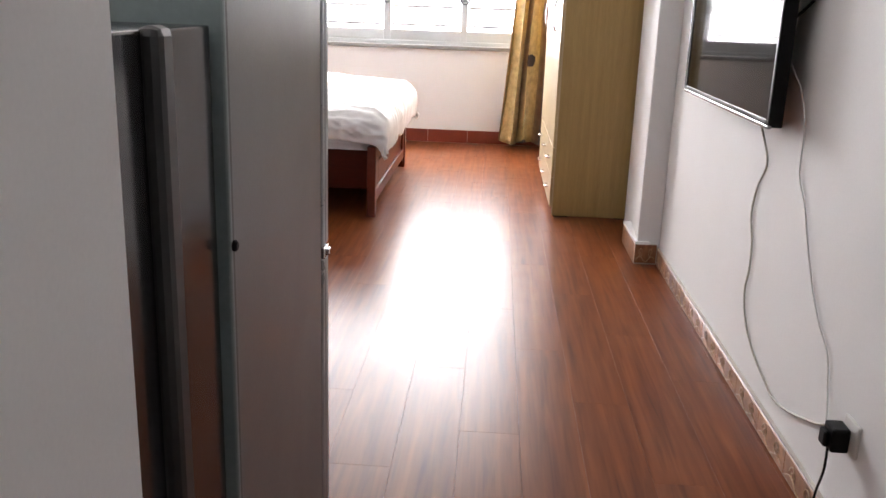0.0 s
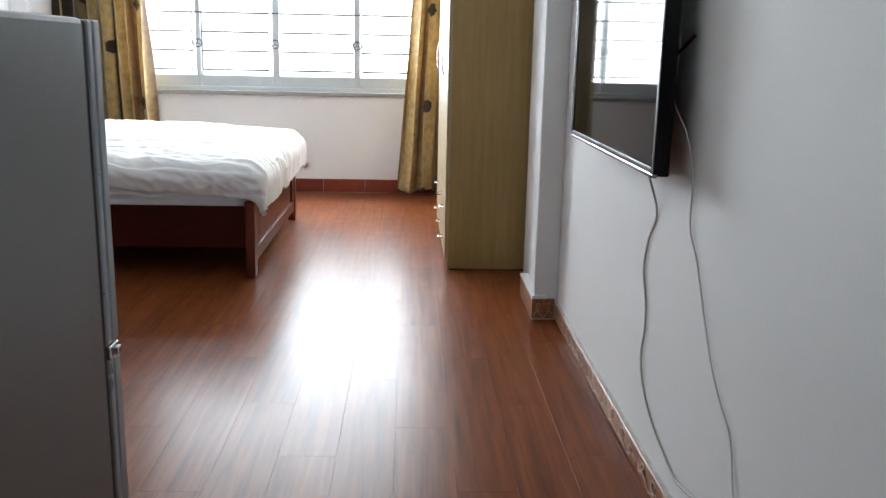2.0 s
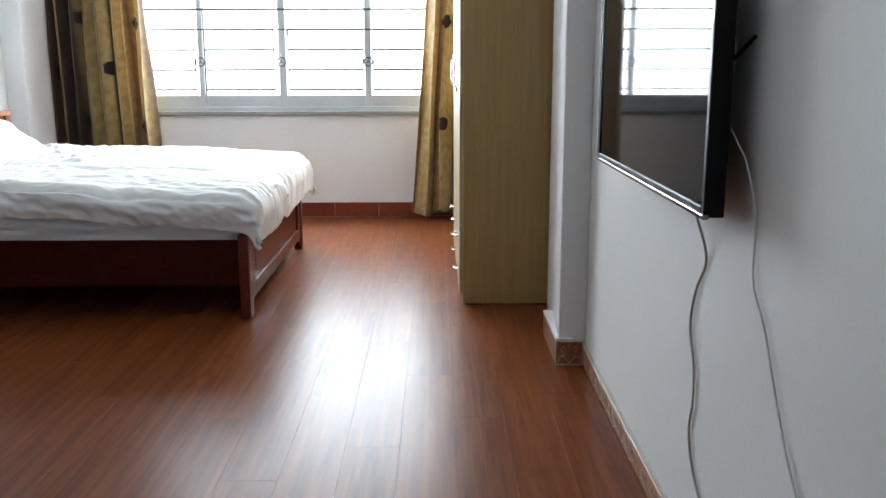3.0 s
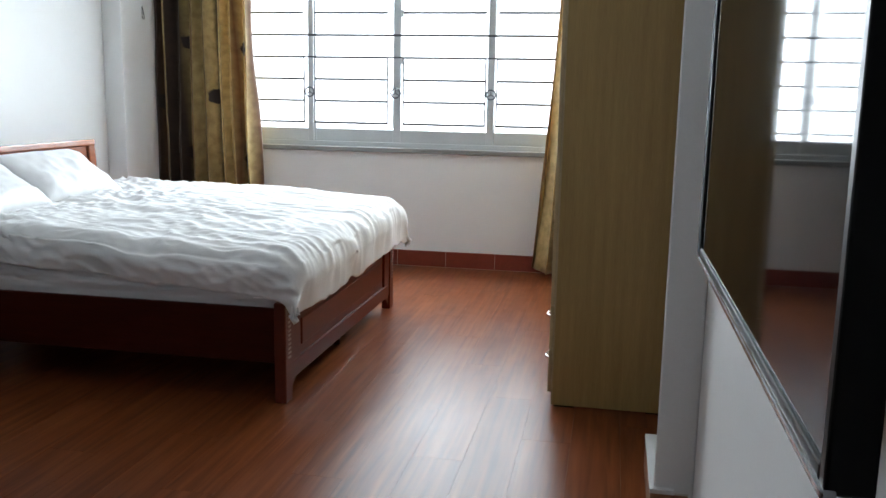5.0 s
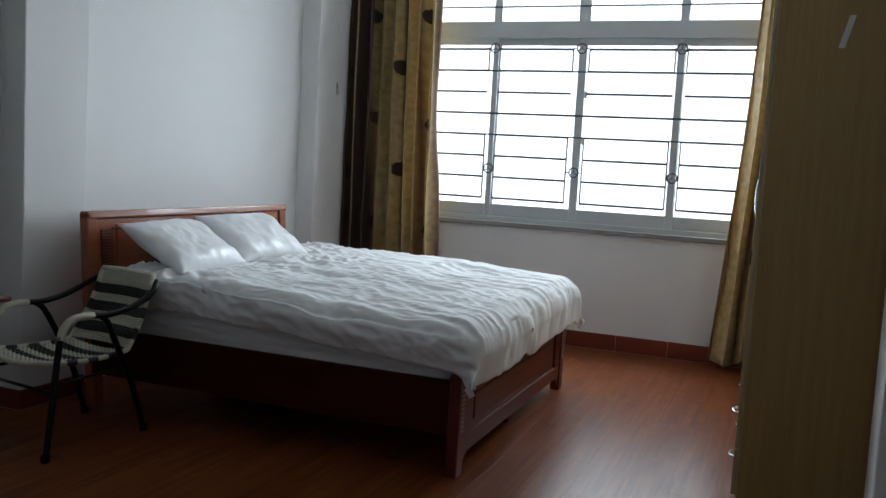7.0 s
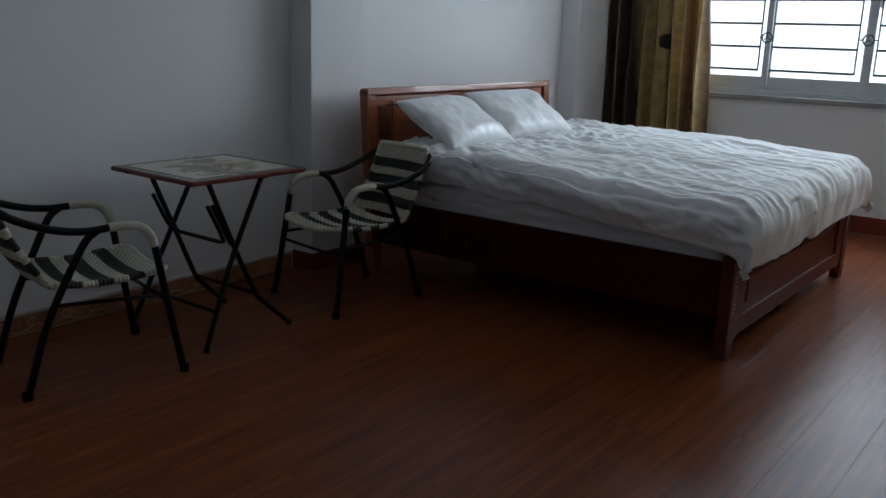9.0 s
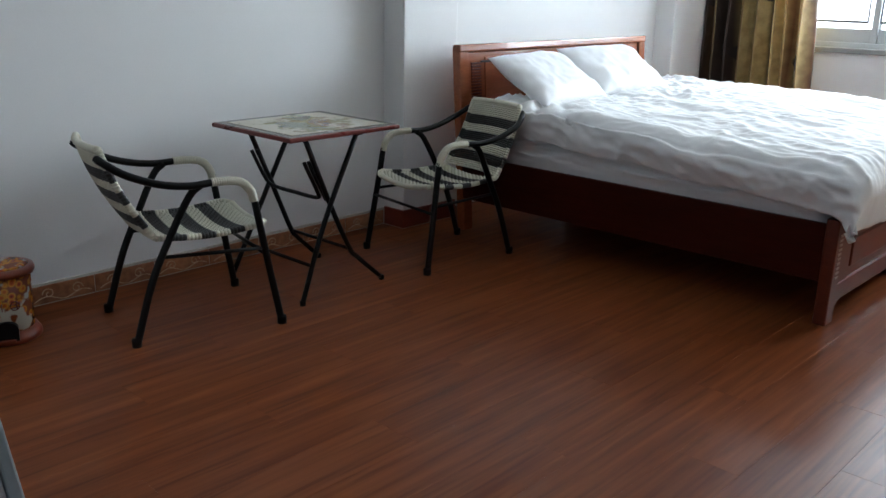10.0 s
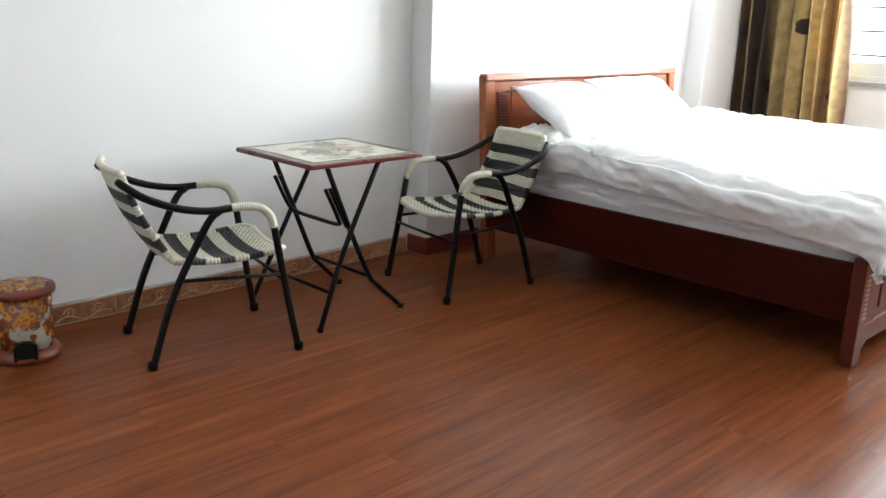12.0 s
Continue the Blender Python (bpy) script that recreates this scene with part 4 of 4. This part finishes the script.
# ---------------------------------------------------------------- chairs
def arm_chair():
    c = thing("chair", (0, 0, 0), 0, "black metal armchair with cream and black woven seat", "chair", "chairs at the folding table")
    R = 0.0152
    bm = bmesh.new()
    for s in (-1, 1):
        # front leg runs up into the arm and on round the back
        tube(bm, smooth_path([(s * 0.275, 0.29, 0.004), (s * 0.262, 0.255, 0.22), (s * 0.25, 0.225, 0.42), (s * 0.245, 0.205, 0.55)], 5), R)
        tube(bm, smooth_path([(s * 0.225, -0.275, 0.004), (s * 0.222, -0.20, 0.25), (s * 0.225, -0.12, 0.43), (s * 0.238, -0.045, 0.58), (s * 0.243, 0.0, 0.622)], 5), R)
        tube(bm, [(s * 0.219, -0.15, 0.345), (s * 0.256, 0.24, 0.335)], 0.008)
    tube(bm, [(-0.262, 0.25, 0.30), (0.262, 0.25, 0.30)], 0.008)
    arm = [(-0.243, 0.05, 0.628), (-0.25, -0.05, 0.625), (-0.252, -0.16, 0.645), (-0.245, -0.27, 0.69), (-0.215, -0.335, 0.735), (-0.19, -0.352, 0.75)]
    tube(bm, smooth_path(arm, 6), R)
    tube(bm, smooth_path([(-x, y, z) for x, y, z in arm], 6), R)
    part(c, "frame", bm, M_BLACK, True)
    bm = bmesh.new()
    for i in range(4):
        x, y = (0.275, 0.29) if i < 2 else (0.225, -0.275)
        lathe(bm, [(0.019, 0.0), (0.0195, 0.03), (0.016, 0.036)], x * (1 if i % 2 else -1), y, 12)
    part(c, "foot_cap", bm, M_DARKPLASTIC, True)
    # wrapped arm fronts, turn by turn
    bm = bmesh.new()
    for s in (-1, 1):
        path = smooth_path([(s * 0.245, 0.205, 0.535), (s * 0.2445, 0.195, 0.575), (s * 0.244, 0.165, 0.612), (s * 0.2435, 0.12, 0.627), (s * 0.243, 0.04, 0.629)], 9)
        for a, b_ in zip(path, path[1:]):
            d = (b_ - a)
            tube(bm, [a - d * 0.05, a + d * 0.25, a + d * 0.75, a + d * 1.05], 0.0165, 10)
            tube(bm, [a + d * 0.3, a + d * 0.7], 0.0178, 10)
    part(c, "arm_wrap", bm, M_CREAM, True, "cream wrapped arm fronts")

    # woven seat and back: bands of strands across a bent sheet
    def sheet(u, v):
        """u across, v from the seat's front to the top of the back."""
        a = 2 * u - 1
        if v < 0.52:
            t = v / 0.52
            y, z, w = 0.265 - 0.44 * t, 0.437 - 0.02 * math.sin(math.pi * t) - 0.012 * t, 0.232 - 0.02 * t
            if t < 0.12:
                w -= 0.05 * (1 - t / 0.12) ** 2
                z -= 0.012 * (1 - t / 0.12) ** 2
        else:
            t = (v - 0.52) / 0.48
            y, z, w = -0.175 - 0.165 * t - 0.02 * math.sin(math.pi * t), 0.425 + 0.355 * t, 0.212 - 0.025 * t
        sag = 0.02 * (1 - a * a)
        return Vector((a * w, y - (sag * 0.7 if v >= 0.52 else 0) - (0.015 * (1 - a * a) if v > 0.52 else 0), z - (sag if v < 0.52 else 0)))

    cuts = [0, 0.11, 0.17, 0.24, 0.31, 0.38, 0.45, 0.58, 0.65, 0.71, 0.77, 0.83, 0.90, 1.0]
    light, dark = bmesh.new(), bmesh.new()
    rows = 76
    for k in range(rows):
        v = (k + 0.5) / rows
        idx = sum(v >= q for q in cuts) - 1
        bm = dark if idx % 2 else light
        pts = []
        for j in range(29):
            p = sheet(j / 28, v)
            wob = 0.0035 * (1 if (j + k) % 2 else -1)
            p += Vector((0, 0, wob)) if v < 0.52 else Vector((0, wob, 0))
            pts.append(p)
        tube(bm, pts, 0.0056, 5)
    part(c, "woven_cream_bands", light, M_CREAM, True, "cream woven plastic bands")
    part(c, "woven_black_bands", dark, M_WEAVE, True, "black woven plastic bands")
    # wrapped rim
    rim_l, rim_d = bmesh.new(), bmesh.new()
    n = 60
    for s in (0, 1):
        for k in range(n):
            v = k / n
            idx = sum(v >= q for q in cuts) - 1
            tube(rim_d if idx % 2 else rim_l, [sheet(s, v), sheet(s, v + 1.0 / n)], 0.0135, 8)
    tube(rim_l, [sheet(j / 14, 0.0) for j in range(15)], 0.014, 8)
    tube(rim_l, [sheet(j / 14, 1.0) for j in range(15)], 0.0145, 8)
    part(c, "cream_rim", rim_l, M_CREAM, True)
    part(c, "black_rim", rim_d, M_WEAVE, True)
    return c


chair = arm_chair()
chair.scale = (0.97, 1.0, 0.96)
chair.location, chair.rotation_euler = (-2.155, 3.76, 0), (0, 0, radians(-13))
copy_thing(chair, pose(-2.075, 5.18, 0, 0, 0, 171))


# ---------------------------------------------------------------- folding table
def folding_table():
    t = thing("folding_table", (-2.195, 4.415, 0), 0, "square folding table with printed top and black metal legs", "table")
    bm = bmesh.new()
    box(bm, -0.285, 0.285, -0.305, 0.305, 0.708, 0.728, 0.006, 3)
    part(t, "top_board", bm, surface("maroon_edge", (0.16, 0.022, 0.018), (0.10, 0.014, 0.012), 0.3, scale=6), label="maroon edged table board")
    boxes_part(t, "printed_border", [(-0.278, 0.278, -0.298, 0.298, 0.7275, 0.7292)], surface("grey_brown_border", (0.17, 0.14, 0.12), (0.11, 0.09, 0.075), 0.22, scale=14), 0.0008, "grey-brown border")
    top = boxes_part(t, "printed_field", [(-0.235, 0.235, -0.255, 0.255, -0.0006, 0.0006)], M_TABLETOP, 0.0003, "cream field with a faded flower print")
    top.location = (0, 0, 0.7302)
    bm = bmesh.new()
    R = 0.0115
    for s in (-1, 1):
        x = 0.235 * s
        xi = 0.205 * s
        # straight legs of one frame and bent legs of the other
        tube(bm, smooth_path([(x + 0.03 * s, -0.25, 0.01), (x, -0.10, 0.33), (x - 0.01 * s, 0.10, 0.705)], 4), R)
        tube(bm, smooth_path([(xi + 0.03 * s, 0.235, 0.01), (xi + 0.015 * s, 0.10, 0.135), (xi + 0.01 * s, 0.055, 0.19), (xi, -0.04, 0.40), (xi, -0.17, 0.705)], 5), R)
        box(bm, xi - 0.008, xi + 0.008, -0.195, -0.145, 0.695, 0.708)
        box(bm, x - 0.018, x + 0.002, 0.08, 0.125, 0.695, 0.708)
        tube(bm, [(xi - 0.016 * s, -0.14, 0.60), (xi - 0.016 * s, -0.05, 0.42)], 0.009)
    tube(bm, [(-0.225, 0.062, 0.18), (0.225, 0.062, 0.18)], 0.008)
    tube(bm, [(-0.25, -0.195, 0.165), (0.25, -0.195, 0.165)], 0.008)
    tube(bm, smooth_path([(-0.19, -0.165, 0.60), (-0.19, -0.10, 0.47), (-0.16, -0.075, 0.43), (0.0, -0.07, 0.425), (0.16, -0.075, 0.43), (0.19, -0.10, 0.47), (0.19, -0.165, 0.60)], 6), 0.009)
    part(t, "legs", bm, M_BLACK, True)
    bm = bmesh.new()
    for x, y in ((-0.265, -0.25), (0.265, -0.25), (-0.235, 0.235), (0.235, 0.235)):
        lathe(bm, [(0.013, 0.0), (0.014, 0.016), (0.012, 0.022)], x, y, 10)
    part(t, "foot_cap", bm, M_DARKPLASTIC, True)


folding_table()


# ---------------------------------------------------------------- pedal bin
def pedal_bin():
    b = thing("pedal_bin", (-2.445, 3.145, 0), 0, "flower-printed pedal bin with terracotta lid and base", "bin")
    bm = bmesh.new()
    lathe(bm, [(0.096, 0.03), (0.098, 0.12), (0.102, 0.262)])
    part(b, "drum", bm, M_FLOWER, True, "yellow and orange flower print on cream")
    bm = bmesh.new()
    lathe(bm, [(0.118, 0.0), (0.122, 0.006), (0.120, 0.022), (0.108, 0.040), (0.098, 0.044)])
    part(b, "base", bm, M_TERRA, True)
    bm = bmesh.new()
    lathe(bm, [(0.108, 0.255), (0.117, 0.258), (0.119, 0.272), (0.114, 0.284), (0.10, 0.287)])
    part(b, "lid", bm, M_TERRA, True)
    bm = bmesh.new()
    lathe(bm, [(0.098, 0.2865), (0.085, 0.2905), (0.02, 0.293)])
    part(b, "lid_print", bm, M_FLOWER, True)
    # pedal opening, turned to the room: a solid block, black for the shade inside
    bm = bmesh.new()
    n = 14
    pts = [(-0.042, 0.02)] + [(0.042 * math.cos(math.pi - math.pi * k / n), 0.062 + 0.03 * math.sin(math.pi * k / n)) for k in range(n + 1)] + [(0.042, 0.02)]
    fr = [bm.verts.new((0.124 - 0.2 * max(0, z - 0.04), y, z)) for y, z in pts]
    bk = [bm.verts.new((0.085, y, z)) for y, z in pts]
    bm.faces.new(fr), bm.faces.new(bk[::-1])
    for i in range(len(pts)):
        j = (i + 1) % len(pts)
        bm.faces.new((fr[i], bk[i], bk[j], fr[j]))
    o = part(b, "pedal_opening_shade", bm, M_BLACK)
    o.rotation_euler = (0, 0, radians(-22))
    o2 = boxes_part(b, "pedal", [(0.11, 0.142, -0.03, 0.03, 0.018, 0.028)], M_TERRA, 0.003)
    o2.rotation_euler = (0, 0, radians(-22))
    bm = bmesh.new()
    for y in (-0.006, 0.006):
        tube(bm, [(0.1032, y, 0.134), (0.1038, y, 0.164)], 0.002, 5)
    for z in (0.143, 0.155):
        tube(bm, [(0.1036, -0.014, z), (0.1036, 0.014, z)], 0.002, 5)
    tube(bm, [(0.1036, 0.017 * math.cos(a * math.tau / 20), 0.149 + 0.017 * math.sin(a * math.tau / 20)) for a in range(20)], 0.002, 5, True)
    o3 = part(b, "round_emblem", bm, M_REDTILE)
    o3.rotation_euler = (0, 0, radians(-22))


pedal_bin()

# ---------------------------------------------------------------- wall hook, plaster wear
hook = thing("wall_hook", (-2.54, 8.50, 1.95), 0, "small wire hook on the corner pillar", "hook")
bm = bmesh.new()
tube(bm, smooth_path([(0.003, 0, 0.05), (0.008, -0.012, 0.0), (0.014, -0.02, -0.035), (0.012, 0.0, -0.05), (0.008, 0.02, -0.03), (0.003, 0.0, 0.05)]), 0.0022, 6)
part(hook, "wire", bm, M_IRON, True)


# ---------------------------------------------------------------- skirting tiles and floor planks
def tile_row(parent, name, me, start, end, step, along, fixed, z=0.0, rz=0):
    n = max(1, round((end - start) / step))
    w = (end - start) / n
    for i in range(n):
        ob = new(name, me)
        ob.parent = parent
        c = start + (i + 0.5) * w
        ob.location = (fixed, c, z) if along == "y" else (c, fixed, z)
        ob.rotation_euler = (0, 0, radians(rz))
        ob.scale = (1, w / step, 1)


def border_tile_mesh():
    """A tile 0.28 m long, its face to -x, with a raised scroll."""
    bm = bmesh.new()
    box(bm, -0.014, 0.0, -0.1385, 0.1385, 0.004, 0.083, 0.002, 1)
    body = set(bm.faces)
    for s in (-1, 1):
        sp = []
        for k in range(16):
            a, r = k * 0.52, 0.026 - 0.0014 * k
            sp.append((-0.0155, s * 0.06 + s * r * math.cos(a), 0.045 + r * math.sin(a)))
        tube(bm, sp, 0.0026, 4)
    tube(bm, [(-0.0155, -0.12 + 0.24 * k / 11, 0.022 + 0.012 * math.sin(k * 0.9)) for k in range(12)], 0.0028, 4)
    for f in bm.faces:
        f.material_index = 0 if f in body else 1
    return mesh("border_tile", bm, [M_BORDER, M_SCROLL])


def red_tile_mesh(length, height):
    bm = bmesh.new()
    box(bm, -0.014, 0.0, -length / 2 + 0.0015, length / 2 - 0.0015, 0.003, height, 0.002, 1)
    return mesh("red_tile", bm, M_REDTILE)


ME_BORDER, ME_RED = border_tile_mesh(), red_tile_mesh(0.40, 0.128)
ME_RED_LOW = red_tile_mesh(0.21, 0.105)
sk = structure("baseboard_east", [(XE - 0.011, XE, YS, 4.81, -0.012, 0.081), (XE - 0.013, XE, YS, 4.81, 0.084, 0.092)], M_GROUT, "brown scroll-patterned tile baseboard", "baseboard")
tile_row(sk, "border_tile", ME_BORDER, YS, 4.795, 0.28, "y", XE)
sk = structure("baseboard_west", [(XW, XW + 0.011, 1.02, 5.35, -0.012, 0.081), (XW, XW + 0.013, 1.02, 5.35, 0.084, 0.094)], M_GROUT, "brown scroll-patterned tile baseboard", "baseboard")
tile_row(sk, "border_tile", ME_BORDER, 1.02, 5.335, 0.28, "y", XW, rz=180)
sk = structure("baseboard_north", [(-2.54, XE, YN - 0.011, YN, -0.012, 0.126)], M_GROUT, "dark red tile baseboard under the window", "baseboard")
tile_row(sk, "red_tile", ME_RED, -2.54, XE, 0.40, "x", YN, rz=90)
sk = structure("baseboard_pillar_west", [(-2.54, -2.529, 5.35, 5.77, -0.012, 0.103), (XW + 0.014, -2.529, 5.339, 5.35, -0.012, 0.103)], M_GROUT, "dark red tile baseboard round the pillar", "baseboard")
tile_row(sk, "red_tile", ME_RED_LOW, 5.337, 5.77, 0.21, "y", -2.54, rz=180)
tile_row(sk, "red_tile", ME_RED_LOW, XW + 0.015, -2.527, 0.21, "x", 5.35, rz=90)
sk = structure("baseboard_cap", [(1.284, 1.36, 4.792, 5.27, 0.112, 0.127)], M_WALL, "white painted ledge on the pillar's skirting", "baseboard")
structure("baseboard_pillar_side", [(1.286, 1.36, 4.812, 5.27, -0.012, 0.112)], M_BORDER, "brown tile baseboard along the pillar", "baseboard")
sk = structure("baseboard_pillar_east", [(1.286, XE - 0.015, 4.799, 4.81, -0.012, 0.112)], M_GROUT, "brown tile baseboard round the pillar", "baseboard")
ob = new("border_tile", ME_BORDER)
ob.parent = sk
ob.location, ob.rotation_euler, ob.scale = (1.345, 4.81, 0.002), (0, 0, radians(90)), (1.0, 0.42, 1.30)


def planks():
    pw, pl = 0.195, 1.21
    bm = bmesh.new()
    box(bm, -pw / 2 + 0.0002, pw / 2 - 0.0002, -pl / 2 + 0.0002, pl / 2 - 0.0002, -0.0125, 0.0, 0.0004, 1)
    me = mesh("plank", bm, M_FLOOR)
    cols = int(math.ceil((XE - XW) / pw))
    for i in range(cols):
        x = XW + pw * (i + 0.5)
        y = YS - (0.0, 0.42, 0.81, 0.2, 0.63)[i % 5] * pl
        while y < YN:
            ob = new("plank", me)
            ob.parent = floor
            a, c = max(y, YS - 0.1), min(y + pl, YN + 0.1)
            ob.location, ob.scale = (x, (a + c) / 2, 0), (1, (c - a) / pl, 1)
            y += pl


planks()
